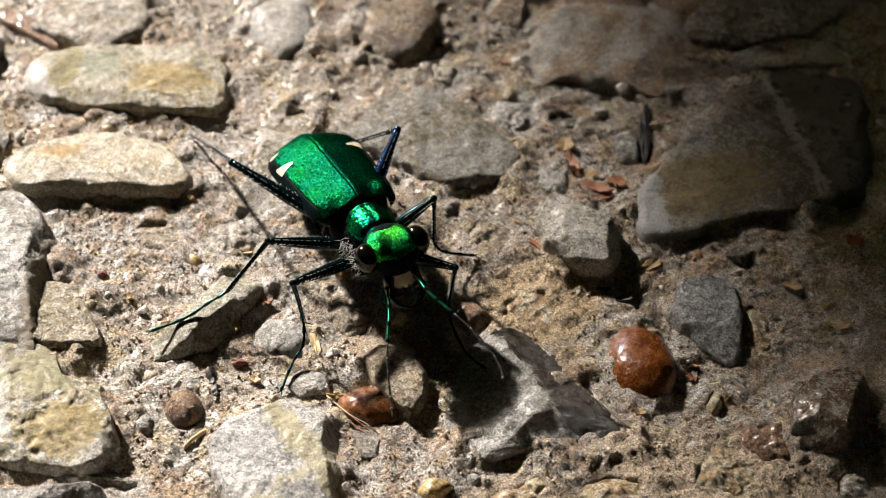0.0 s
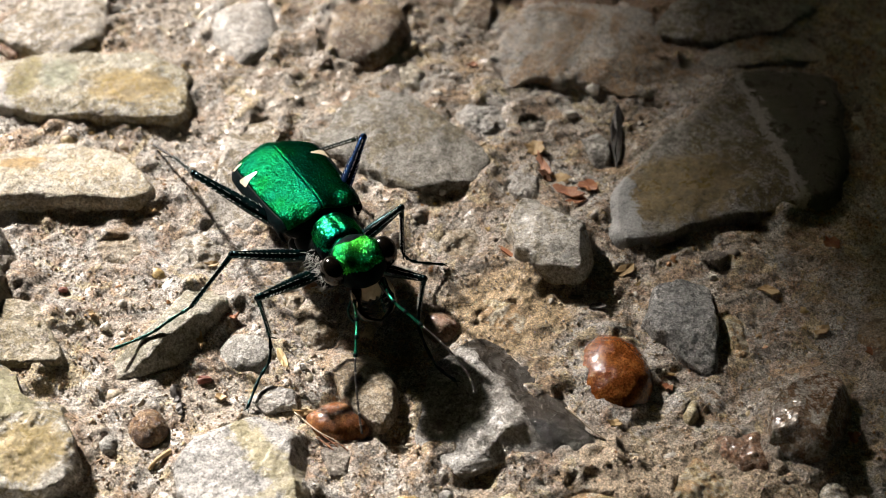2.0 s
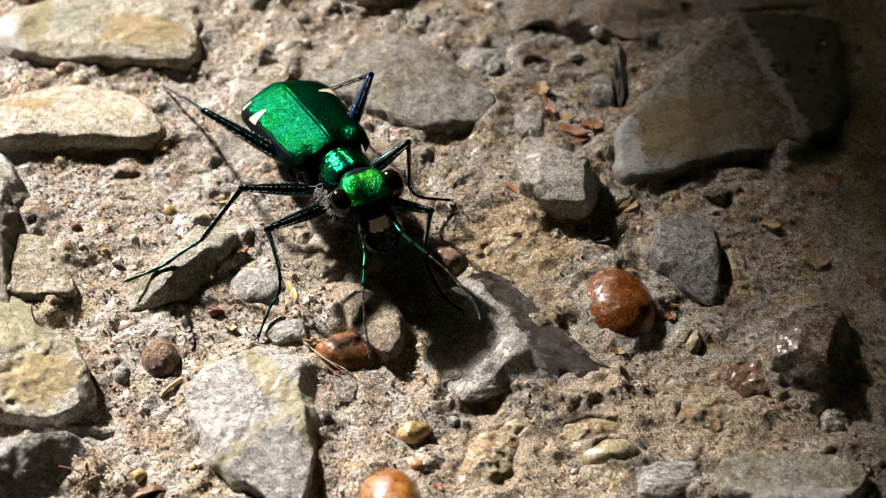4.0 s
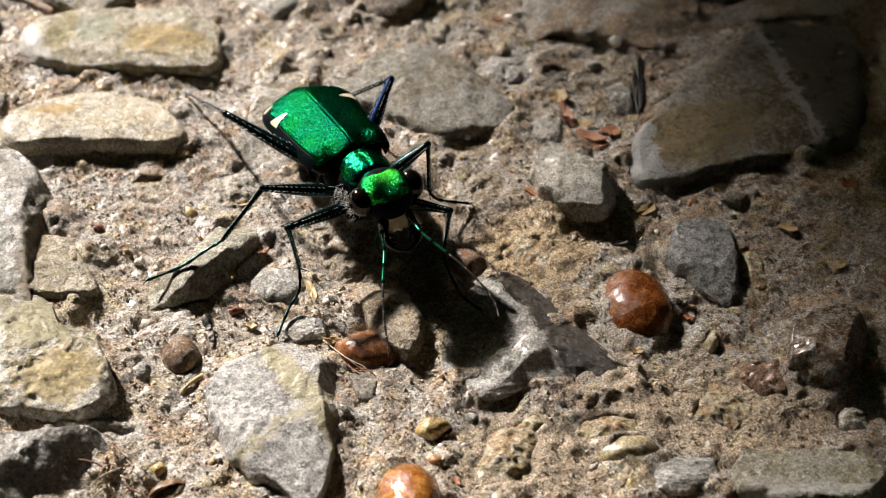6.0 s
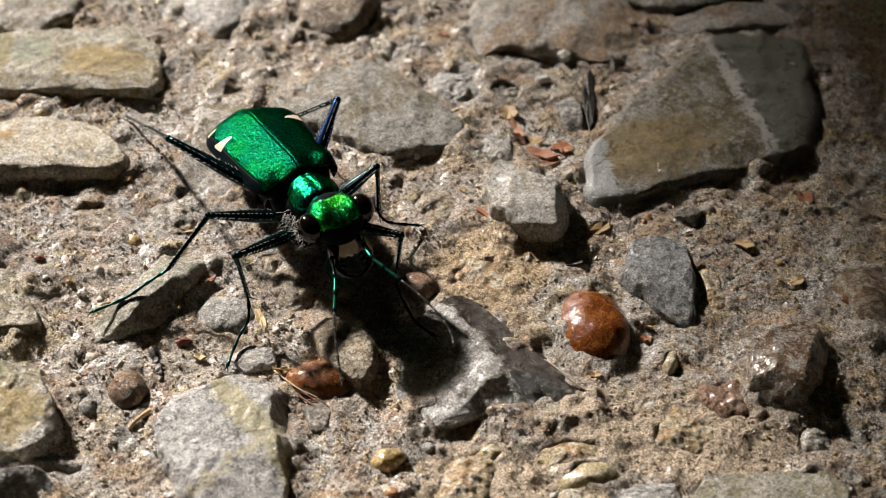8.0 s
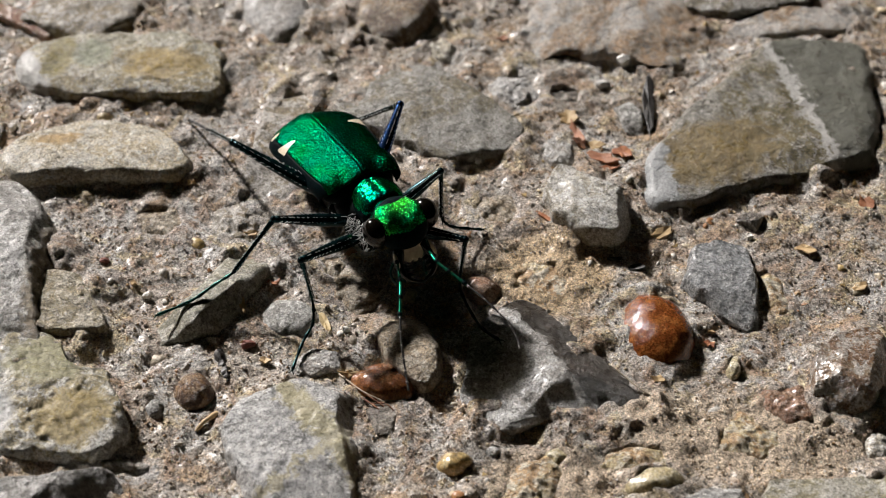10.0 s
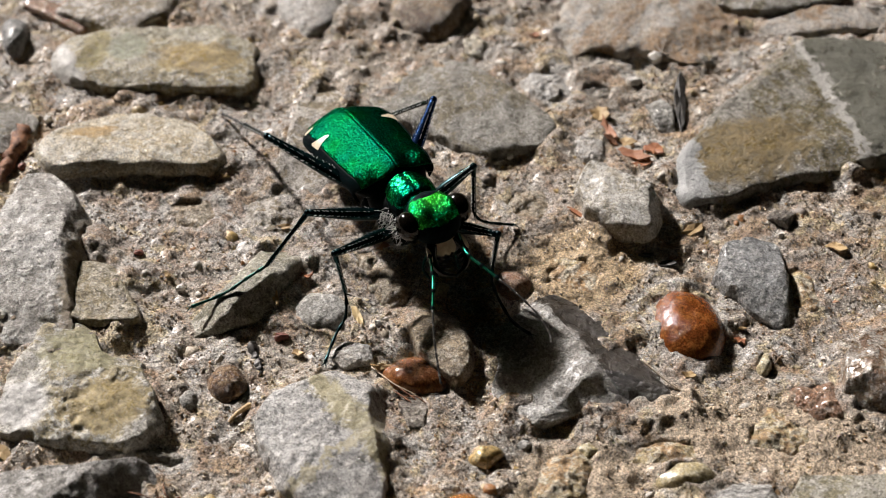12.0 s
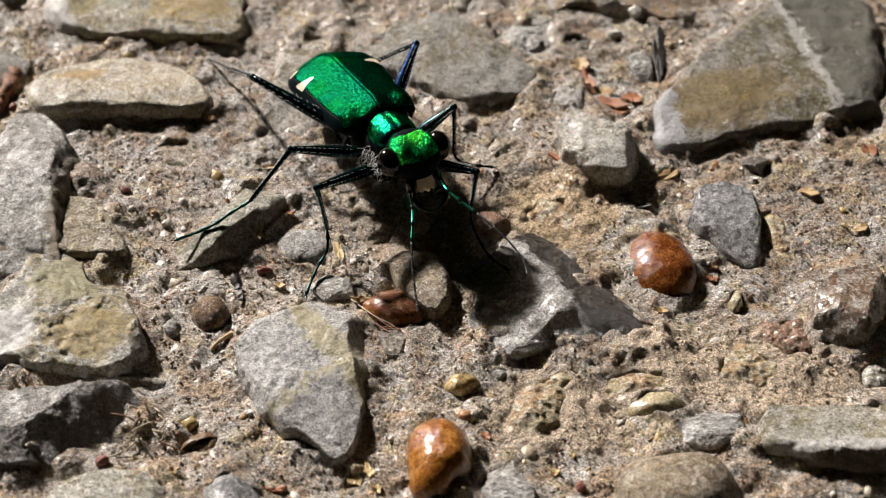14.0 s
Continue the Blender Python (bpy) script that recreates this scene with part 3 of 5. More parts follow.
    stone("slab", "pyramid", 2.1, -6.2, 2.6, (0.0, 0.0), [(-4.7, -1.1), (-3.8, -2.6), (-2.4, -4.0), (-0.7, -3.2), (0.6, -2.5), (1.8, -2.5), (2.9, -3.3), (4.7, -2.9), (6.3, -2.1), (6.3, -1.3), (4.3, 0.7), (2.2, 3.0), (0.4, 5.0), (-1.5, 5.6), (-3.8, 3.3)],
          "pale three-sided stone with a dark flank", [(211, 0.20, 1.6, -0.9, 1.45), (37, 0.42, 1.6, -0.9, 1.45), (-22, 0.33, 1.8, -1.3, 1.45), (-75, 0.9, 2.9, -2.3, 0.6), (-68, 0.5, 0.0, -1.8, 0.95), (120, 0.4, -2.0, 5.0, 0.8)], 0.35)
    stone("pebble", "redbrown", 8.4, -2.4, 1.6, (0.1, -0.14), [(-1.7, -1.9), (-0.5, -3.1), (1.1, -2.6), (2.1, -1.5), (2.2, 0.3), (1.1, 2.4), (-0.6, 3.1), (-1.7, 2.5), (-2.1, 0.6)],
          "glossy red-brown pebble bedded in tan mortar")
    stone("slab", "bluegrey", 12.4, 1.0, 1.1, (0.1, -0.14), [(-1.9, -1.1), (-0.2, -2.9), (1.6, -4.0), (1.9, -0.8), (1.6, 2.7), (-0.3, 3.3), (-1.6, 2.6), (-2.5, -0.0)],
          "blue-grey smooth stone bedded in tan mortar")
    stone("slab", "crystal", 4.8, 6.8, 2.0, (0.1, -0.14), [(-2.1, -1.9), (0.0, -3.5), (1.8, -3.5), (2.6, -1.8), (2.1, 0.5), (1.5, 2.7), (-0.3, 3.3), (-2.0, 2.8), (-2.6, 0.4)],
          "rounded pale crystalline stone", [(-5, 1.8, 0.6), (180, 0.35, 0.3), (90, 0.3, 0.2), (-95, 0.35, 0.6)])
    stone("slab", "green", 16.6, 14.4, 1.15, (0.1, -0.14), [(-7.0, -8.7), (-4.9, -6.8), (-0.4, -5.8), (3.4, -4.6), (5.7, -3.9), (6.6, -0.1), (7.2, 7.9), (0.6, 7.8), (-2.2, 4.5), (-6.1, 0.2), (-8.2, -3.4), (-8.7, -6.5)],
          "large green-grey slab with a white streak", [(-80, 0.9, 0.45), (60, 0.2, 0.2), (200, 0.3, 0.5)])
    stone("slab", "flat", -4.8, 14.9, 0.9, (0.1, -0.14), [(-5.2, -1.0), (-2.7, -2.2), (0.0, -4.5), (2.8, -4.7), (5.6, -3.8), (6.8, -1.7), (4.2, 1.3), (0.6, 4.4), (-5.2, 4.3), (-6.5, 2.4)],
          "flat olive-grey stone behind the beetle")
    stone("slab", "frost2", -13.3, 12.3, 1.0, (0.1, -0.14), [(-0.6, -7.1), (2.2, -6.7), (1.6, -4.1), (1.5, 1.3), (2.2, 5.5), (1.5, 9.1), (-0.4, 7.1), (-2.0, 0.7), (-2.7, -4.2)],
          "pale streaked stone under the beetle")
    stone("pebble", "umber", -7.1, 24.8, 1.8, (0.1, -0.14), [(-1.9, -3.2), (0.7, -3.8), (2.5, -2.6), (3.1, 0.4), (2.6, 3.5), (-2.8, 2.9), (-3.2, -1.2)],
          "brown stone with a dark underside")
    stone("pebble", "white", -14.8, 24.7, 1.3, (0.1, -0.14), [(-1.3, -2.5), (0.4, -4.1), (2.2, -2.6), (2.6, 0.1), (1.1, 3.5), (-2.9, 2.7), (-2.3, -0.8)],
          "whitish grey rounded stone")
    stone("slab", "frost2", -27.2, 24.4, 0.9, (0.1, -0.14), [(-2.8, -2.4), (0.9, -3.8), (4.0, -1.3), (3.0, 3.3), (-2.7, 3.0), (-4.5, -1.4)],
          "flat whitish stone bedded in tan mortar")
    stone("slab", "umber2", 7.2, 23.7, 1.0, (0.1, -0.14), [(-3.0, -3.5), (-0.9, -4.0), (3.0, -5.0), (5.3, -3.2), (5.9, -0.3), (4.4, 4.3), (-3.2, 4.7), (-5.9, 1.1), (-5.9, -4.0)],
          "brown and white stone")
    stone("pebble", "bluegrey", -33.8, 21.0, 1.3, (0.1, -0.14), [(0.4, -2.8), (1.1, -0.7), (0.9, 1.1), (-0.5, 2.3), (-1.3, 1.6), (-0.6, -1.5)],
          "small blue-grey stone bedded in tan mortar")
    stone("slab", "crystal2", 18.5, -5.9, 2.0, (0.1, -0.14), [(-1.9, -3.0), (-1.0, -3.6), (0.2, -3.0), (2.2, -0.2), (2.5, 2.1), (1.7, 3.3), (-0.5, 2.8), (-2.0, 0.9), (-2.4, -1.5)],
          "glossy grey-brown crystalline pebble", [(-15, 1.6, 0.35), (165, 0.5, 0.25), (80, 0.4, 0.3)])
    stone("flush", "reddish", 15.1, -7.5, 1.0, (0.1, -0.14), [(-1.8, -0.1), (-0.4, -1.5), (1.3, -1.9), (1.6, -0.3), (1.1, 1.7), (-2.0, 1.2)],
          "reddish flat pebble bedded in tan mortar")
    stone("flush", "sandrock", 12.6, -9.8, 0.5, (0.1, -0.14), [(-2.9, -1.5), (0.6, -1.7), (2.8, -0.9), (2.6, 0.6), (-0.2, 2.4), (-2.4, 0.3)],
          "sandy yellow stone bedded in tan mortar")
    stone("pebble", "yellow", -2.7, -11.8, 1.1, (0.1, -0.14), [(-0.8, -0.8), (0.3, -0.9), (1.3, 0.1), (0.8, 0.8), (-0.6, 0.8), (-1.2, -0.1)],
          "small glossy yellow pebble")
    stone("pebble", "honey", 7.7, -12.8, 1.2, (0.1, -0.14), [(-1.4, -1.0), (1.1, -0.9), (2.0, 0.0), (1.2, 1.0), (-1.0, 1.1), (-2.0, 0.1)],
          "translucent yellow-grey oval pebble")
    stone("pebble", "orange", -3.7, -16.8, 2.6, (0.1, -0.14), [(-1.2, -3.0), (0.2, -2.9), (1.7, -1.2), (2.1, 0.7), (1.2, 2.1), (-0.3, 3.1), (-1.6, 2.0), (-1.8, 0.1)],
          "glossy orange pebble bedded in tan mortar")
    stone("pebble", "tan", 8.4, -18.4, 2.7, (0.1, -0.14), [(-2.8, -2.4), (2.9, -2.2), (3.6, 0.1), (2.4, 2.1), (0.2, 2.8), (-2.5, 2.1), (-3.5, 0.1)],
          "large tan pebble bedded in tan mortar")
    stone("slab", "frost", 10.4, -14.3, 0.8, (0.1, -0.14), [(-1.5, -1.1), (-0.0, -1.3), (1.9, -0.4), (1.6, 1.4), (-0.5, 1.0), (-2.1, -0.1)],
          "small grey and white stone")
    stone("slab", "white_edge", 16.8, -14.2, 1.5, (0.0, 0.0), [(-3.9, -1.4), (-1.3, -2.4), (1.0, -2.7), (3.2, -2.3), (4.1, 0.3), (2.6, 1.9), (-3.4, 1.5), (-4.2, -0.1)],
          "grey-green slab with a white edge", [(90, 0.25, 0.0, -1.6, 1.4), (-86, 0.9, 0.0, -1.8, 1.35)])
    stone("slab", "olive", -20.1, -20.3, 1.0, (0.1, -0.14), [(-2.9, -1.9), (3.2, -1.6), (3.2, 0.7), (1.8, 2.0), (-0.5, 2.2), (-2.6, 1.2), (-3.5, -0.0)],
          "olive stone set in concrete")
    stone("pebble", "bluegrey", -14.1, -19.8, 1.3, (0.1, -0.14), [(-1.0, -2.1), (1.5, -2.0), (1.9, -0.1), (0.9, 1.5), (-0.2, 2.6), (-1.2, 2.1), (-1.8, 0.2)],
          "grey rounded stone bedded in tan mortar")
    stone("slab", "frost", -0.3, -18.8, 0.8, (0.1, -0.14), [(-1.5, -2.1), (1.6, -1.9), (1.7, 0.1), (0.1, 2.6), (-1.0, 2.5), (-1.5, -0.3)],
          "grey streaked stone bedded in tan mortar")
    stone("pebble", "white", 3.2, -19.4, 0.7, (0.1, -0.14), [(-1.3, -0.9), (1.4, -0.6), (1.1, 0.8), (-0.1, 1.1), (-1.2, 0.3)],
          "white pebble bedded in tan mortar")
    stone("pebble", "umber", 23.7, -0.3, 1.2, (0.1, -0.14), [(-1.8, -0.2), (-1.2, -2.8), (0.8, -3.3), (2.2, 0.1), (0.6, 3.4), (-2.0, 1.8)],
          "brown pebble bedded in tan mortar")
    stone("slab", "flat", -33.5, 11.9, 0.8, (0.1, -0.14), [(-1.7, -2.8), (0.7, -2.8), (2.1, -1.9), (3.0, 0.9), (0.8, 2.7), (-2.8, 2.2)],
          "grey-green flat stone bedded in tan mortar")
    stone("pebble", "tan", -16.2, 5.4, 0.5, (0.1, -0.14), [(0.0, -1.0), (0.9, -0.4), (0.5, 0.8), (-0.5, 0.9), (-0.9, -0.3)],
          "small tan pebble bedded in tan mortar")
    stone("flush", "sandrock", 2.2, 1.2, 0.5, (0.1, -0.14), [(-1.3, -1.6), (1.3, -2.4), (2.6, -0.2), (1.4, 2.2), (-1.2, 1.9), (-3.2, -0.3)],
          "reddish sandy stone bedded in tan mortar")
    stone("flush", "sandrock", 1.4, -13.0, 0.6, (0.1, -0.14), [(-2.1, -2.1), (-0.1, -2.8), (1.7, -0.9), (2.4, 1.1), (1.4, 3.0), (-1.0, 1.7), (-2.4, -0.1)],
          "lump of yellow sandy stone")
    stone("slab", "white", -10.1, -5.2, 0.6, (0.1, -0.14), [(-0.4, -1.1), (1.3, -0.5), (1.0, 0.7), (-0.5, 1.0), (-1.5, -0.1)],
          "small whitish stone bedded in tan mortar")
    stone("pebble", "grey", -18.7, -8.4, 0.6, (0.1, -0.14), [(-0.3, -0.8), (0.5, -0.8), (0.6, 0.4), (-0.3, 1.0), (-0.7, -0.1)],
          "small grey pebble bedded in tan mortar")
    stone("pebble", "yellow", -16.8, -14.9, 0.5, (0.1, -0.14), [(0.0, -0.7), (0.7, -0.1), (0.1, 0.7), (-0.8, -0.0)],
          "small yellow pebble bedded in tan mortar")
    stone("pebble", "umber", -15.7, -16.3, 0.5, (0.1, -0.14), [(-0.5, -0.9), (0.7, -0.5), (0.9, 0.7), (-0.2, 0.9), (-1.1, -0.2)],
          "small dark brown pebble")
    stone("pebble", "grey", -0.7, -11.0, 0.5, (0.1, -0.14), [(-0.4, -0.4), (0.2, -0.5), (0.7, 0.1), (0.1, 0.6), (-0.6, 0.1)],
          "tiny grey pebble bedded in tan mortar")
    stone("pebble", "honey", 12.4, -5.0, 0.6, (0.1, -0.14), [(-0.1, -1.1), (0.5, -0.4), (0.5, 1.0), (-0.1, 1.1), (-0.7, -0.5)],
          "small yellowish pebble bedded in tan mortar")
    stone("flush", "tan", -8.5, 0.4, 0.7, (0.1, -0.14), [(-1.4, -1.1), (0.3, -2.4), (1.8, -1.1), (1.4, 1.1), (-0.6, 2.4), (-1.8, 1.0)],
          "tan flat stone under the beetle")
    stone("flush", "frost2", -21.5, -12.2, 0.5, (0.1, -0.14), [(-2.1, -0.7), (1.9, -0.7), (4.2, 0.1), (1.7, 0.7), (-1.4, 0.7), (-4.0, 0.2)],
          "pale flaky stone bedded in tan mortar")
    stone("slab", "flat", 17.0, 27.5, 0.9, (0.1, -0.14), [(-1.9, -3.7), (3.4, -2.0), (6.0, 1.1), (2.4, 3.8), (-3.1, 2.3), (-6.0, -2.0)],
          "grey flat stone in shade")
    stone("slab", "umber2", 18.4, 23.9, 0.6, (0.1, -0.14), [(-3.6, -1.7), (-2.2, -2.0), (4.5, -0.7), (4.8, 1.6), (-2.6, 1.5), (-5.0, -0.0)],
          "brown flat stone in shade")
    stone("slab", "white", 3.2, 11.4, 0.5, (0.1, -0.14), [(-0.4, -1.2), (1.1, -1.2), (1.0, 0.7), (-0.3, 1.5), (-1.4, 0.2)],
          "pale small stone bedded in tan mortar")
    stone("slab", "reddish", -31.6, 23.4, 0.45, (0.1, -0.14), [(-2.5, 0.9), (-0.7, -0.4), (2.3, -2.3), (2.6, -1.2), (0.3, 0.8), (-2.5, 2.2)],
          "reddish flat sliver of stone in mortar")
    stone("flush", "tan", -20.2, 5.4, 0.5, (0.1, -0.14), [(-1.5, -1.5), (1.2, -1.9), (2.4, -0.4), (1.5, 1.6), (-1.3, 1.8), (-2.5, 0.6)],
          "tan flat stone flush with the mortar")
    stone("flush", "frost2", -15.9, 5.3, 0.55, (0.1, -0.14), [(-0.4, -2.5), (1.7, -1.7), (2.0, 0.6), (0.4, 2.7), (-1.6, 1.8), (-1.9, -1.3)],
          "pale lumpy stone beside the beetle")
    stone("flush", "cream", -4.0, 21.1, 0.6, (0.1, -0.14), [(-0.8, -1.5), (0.9, -1.4), (1.3, 0.4), (0.1, 1.8), (-1.4, 0.8)],
          "small cream stone flush with the mortar")
    stone("flush", "white", 0.6, 17.2, 0.5, (0.1, -0.14), [(-1.5, -1.7), (0.6, -2.1), (2.4, -0.9), (1.4, 1.7), (-1.2, 2.2), (-2.2, 0.5)],
          "pale mottled stone flush with mortar")
    stone("flush", "dusk", 3.9, 16.7, 0.45, (0.1, -0.14), [(-1.0, -1.0), (1.2, -0.9), (1.6, 0.4), (-0.2, 1.2), (-1.7, 0.4)],
          "thin dark stone flake in mortar")
    stone("slab", "grey", 7.8, 14.8, 0.5, (0.1, -0.14), [(-0.4, -1.4), (0.9, -1.8), (0.8, 0.5), (-0.2, 1.8), (-1.1, 1.0)],
          "small grey chip beside a black scrap")
    stone("slab", "dusk", 14.4, 6.0, 0.6, (0.1, -0.14), [(0.3, -0.9), (0.9, 0.4), (-0.1, 0.8), (-1.0, -0.1)],
          "small dark chip bedded in mortar")
    stone("flush", "tan", -0.4, 6.7, 0.45, (0.1, -0.14), [(-1.3, -1.7), (1.1, -1.8), (2.1, 0.1), (1.1, 2.0), (-1.3, 1.5), (-2.3, 0.0)],
          "tan sandy stone flush with mortar")
    stone("slab", "dusk", -6.4, -9.0, 0.5, (0.1, -0.14), [(-0.5, -1.2), (0.7, -1.2), (1.0, 0.4), (-0.0, 1.4), (-1.1, 0.7)],
          "small dark crumbly stone in mortar")
    stone("flush", "sandrock", 15.1, 0.3, 0.6, (0.1, -0.14), [(-1.0, -1.7), (0.5, -2.9), (1.3, -1.6), (0.7, 1.8), (-0.2, 3.1), (-1.1, 2.2)],
          "yellowish sandy stone beside blue-grey stone")
    stone("pebble", "reddish", -1.4, 0.5, 0.7, (0.1, -0.14), [(0.4, -1.3), (1.6, -0.1), (0.7, 1.1), (-0.9, 1.1), (-1.5, -0.6)],
          "dark reddish pebble under the antennae")
    stone("flush", "sandrock", 6.8, -11.2, 0.45, (0.1, -0.14), [(-2.5, -0.8), (-0.5, -1.5), (2.8, -0.6), (2.5, 0.8), (-0.4, 1.5), (-2.8, 0.3)],
          "lumpy yellow sandstone flush with mortar")
    stone("pebble", "honey", 2.6, -11.2, 0.6, (0.1, -0.14), [(-0.0, -0.9), (0.9, -0.1), (0.1, 0.8), (-0.9, 0.2)],
          "small pale honey pebble in mortar")
    stone("flush", "crystal", 19.4, -10.2, 0.5, (0.1, -0.14), [(-1.0, -1.3), (1.2, -0.9), (1.1, 1.0), (-0.3, 1.4), (-1.4, 0.1)],
          "grey crystalline stone flush with mortar")
    stone("flush", "tan", -9.7, 2.0, 0.45, (0.1, -0.14), [(-0.7, -1.0), (0.4, -1.3), (1.0, 0.1), (0.2, 1.4), (-0.9, 0.7)],
          "small reddish tan stone in mortar")
    stone("slab", "umber", 0.1, 26.7, 0.6, (0.1, -0.14), [(-0.4, -2.2), (1.0, -1.2), (1.2, 1.7), (-0.4, 1.9), (-1.5, -0.2)],
          "small brown stone in the mortar")
    stone("flush", "frost2", 3.6, 20.9, 0.6, (0.1, -0.14), [(-1.4, -2.5), (1.1, -2.9), (3.3, -1.1), (2.2, 1.5), (0.3, 3.1), (-2.3, 2.3), (-3.1, 0.1)],
          "pale frosted stone flush with mortar")
    stone("slab", "plate", -24.2, -2.3, 0.85, (0.0, 0.0), [(-3.2, -1.2), (0.0, -1.4), (2.4, -1.3), (2.4, -0.6), (1.2, 1.4), (0.2, 3.2), (-1.6, 3.8), (-3.2, 3.0)],
          "olive-brown plate leaning on a pale ridged stone", [(35, 0.16, -1.0, 0.0, 1.05), (-85, 0.25, 0.0, -1.4, 1.0)], 0.9)


lay_stones()


# ---- the mortar between the stones ----
STEP, WEST, SOUTH, ACROSS_N, UP_N = 0.16, -40.0, -26.0, 488, 426


def bedding():
    """Heights (mm) of the mortar on a fine grid: it climbs a little against each stone."""
    xs, ys = WEST + STEP * np.arange(ACROSS_N), SOUTH + STEP * np.arange(UP_N)
    gx, gy = np.meshgrid(xs, ys)
    h = np.array([[ground_height(x, y) for x in xs] for y in ys])
    rise = np.zeros_like(h)
    ragged = 0.55 + 0.9 * np.clip(h - 0.2, -0.5, 0.8)
    for sx, sy, edge, tall, _ in LAID:
        dx, dy = gx - sx, gy - sy
        d = np.hypot(dx, dy)
        turn = (np.arctan2(dy, dx) % (2 * np.pi)) / (2 * np.pi) * len(edge)
        gap = d - np.interp(turn, np.arange(len(edge) + 1), list(edge) + [edge[0]])
        rise = np.maximum(rise, 0.45 * min(tall, 1.5) * np.exp(-np.clip(gap, 0, 9) / 0.8))
        h = h - 2.2 * np.clip(-gap / (d - gap) - 0.38, 0, 0.5)
    fade = np.clip(np.minimum(np.minimum(gx - xs[0], xs[-1] - gx), np.minimum(gy - ys[0], ys[-1] - gy)) / 6, 0, 1)
    return h + rise * np.clip(ragged, 0.15, 1.0) * fade


BED = bedding()


def mortar_height(x, y):
    i, j = int(round((x - WEST) / STEP)), int(round((y - SOUTH) / STEP))
    if 0 <= i < ACROSS_N and 0 <= j < UP_N:
        return float(BED[j, i])
    return ground_height(x, y)


def build_ground():
    def axis(a, b, step):
        mid = [a + i * step for i in range(int((b - a) / step) + 1)]
        out = [2.0 ** i for i in range(0, 25)]
        return [a - o for o in reversed(out)] + mid + [b + o for o in out]
    xs, ys = axis(WEST, 38, STEP), axis(SOUTH, 42, STEP)
    pts = [(x * MM, y * MM, mortar_height(x, y) * MM) for y in ys for x in xs]
    w = len(xs)
    faces = [(j * w + i, j * w + i + 1, (j + 1) * w + i + 1, (j + 1) * w + i) for j in range(len(ys) - 1) for i in range(w - 1)]
    me = bpy.data.meshes.new("ground")
    me.from_pydata(pts, [], faces)
    me.shade_smooth()
    me.materials.append(MORTAR)
    return tagged(new("ground", me), "sandy tan concrete ground with worn pitted mortar", "ground", kind="structure")


build_ground()


# ---- loose sand ----
def scatter(name, count, small, large, mat, label, seed, lift):
    """Loose angular grains, joined: too many to count."""
    rnd = random.Random(seed)
    pts, faces = [], []
    made = 0
    while made < count:
        x, y = rnd.uniform(-38, 34), rnd.uniform(-24, 38)
        if on_stone(x, y, 0.97):
            continue
        r = small * (large / small) ** (rnd.random() ** 2)
        c = Vector((x, y, mortar_height(x, y) + r * lift))
        turn = Euler((rnd.uniform(0, 6), rnd.uniform(0, 6), rnd.uniform(0, 6))).to_matrix()
        corners = [Vector(v) * r * rnd.uniform(0.6, 1.15) for v in ((1, 0, 0), (-1, 0, 0), (0, 0.8, 0), (0, -0.8, 0), (0, 0, 0.7), (0, 0, -0.7))]
        b = len(pts)
        pts += [(c + turn @ v) * MM for v in corners]
        faces += [(b + i, b + j, b + k) for i, j, k in ((0, 2, 4), (2, 1, 4), (1, 3, 4), (3, 0, 4), (2, 0, 5), (1, 2, 5), (3, 1, 5), (0, 3, 5))]
        made += 1
    me = bpy.data.meshes.new(name)
    me.from_pydata(pts, [], faces)
    me.materials.append(mat)
    return tagged(new(name, me), label, "sand", kind="stuff")


def small_pebbles(name, count, small, large, mat, label, seed):
    """Tiny rounded stones half sunk in the mortar, joined: too many to count."""
    rnd = random.Random(seed)
    ball = bmesh.new()
    bmesh.ops.create_icosphere(ball, subdivisions=2, radius=1.0)
    shape, tris = [v.co.copy() for v in ball.verts], [[v.index for v in f.verts] for f in ball.faces]
    ball.free()
    pts, faces = [], []
    for _ in range(count):
        x, y = rnd.uniform(-38, 34), rnd.uniform(-24, 38)
        while on_stone(x, y, 1.02):
            x, y = rnd.uniform(-38, 34), rnd.uniform(-24, 38)
        r = small * (large / small) ** (rnd.random() ** 1.8)
        turn = Euler((rnd.uniform(-0.5, 0.5), rnd.uniform(-0.5, 0.5), rnd.uniform(0, 6))).to_matrix()
        size, at = Vector((r * rnd.uniform(0.9, 1.4), r * rnd.uniform(0.7, 1.1), r * rnd.uniform(0.6, 0.9))), Vector((x, y, mortar_height(x, y) - 0.55 * r))
        start, off = len(pts), Vector((x * 3, y * 3, 0))
        for v in shape:
            w = v * (1 + 0.55 * noise.noise(v * 1.7 + off))
            pts.append((at + turn @ Vector((w.x * size.x, w.y * size.y, w.z * size.z))) * MM)
        faces += [tuple(start + q for q in t) for t in tris]
    me = bpy.data.meshes.new(name)
    me.from_pydata(pts, [], faces)
    me.shade_smooth()
    me.materials.append(mat)
    return tagged(new(name, me), label, "gravel", kind="stuff")


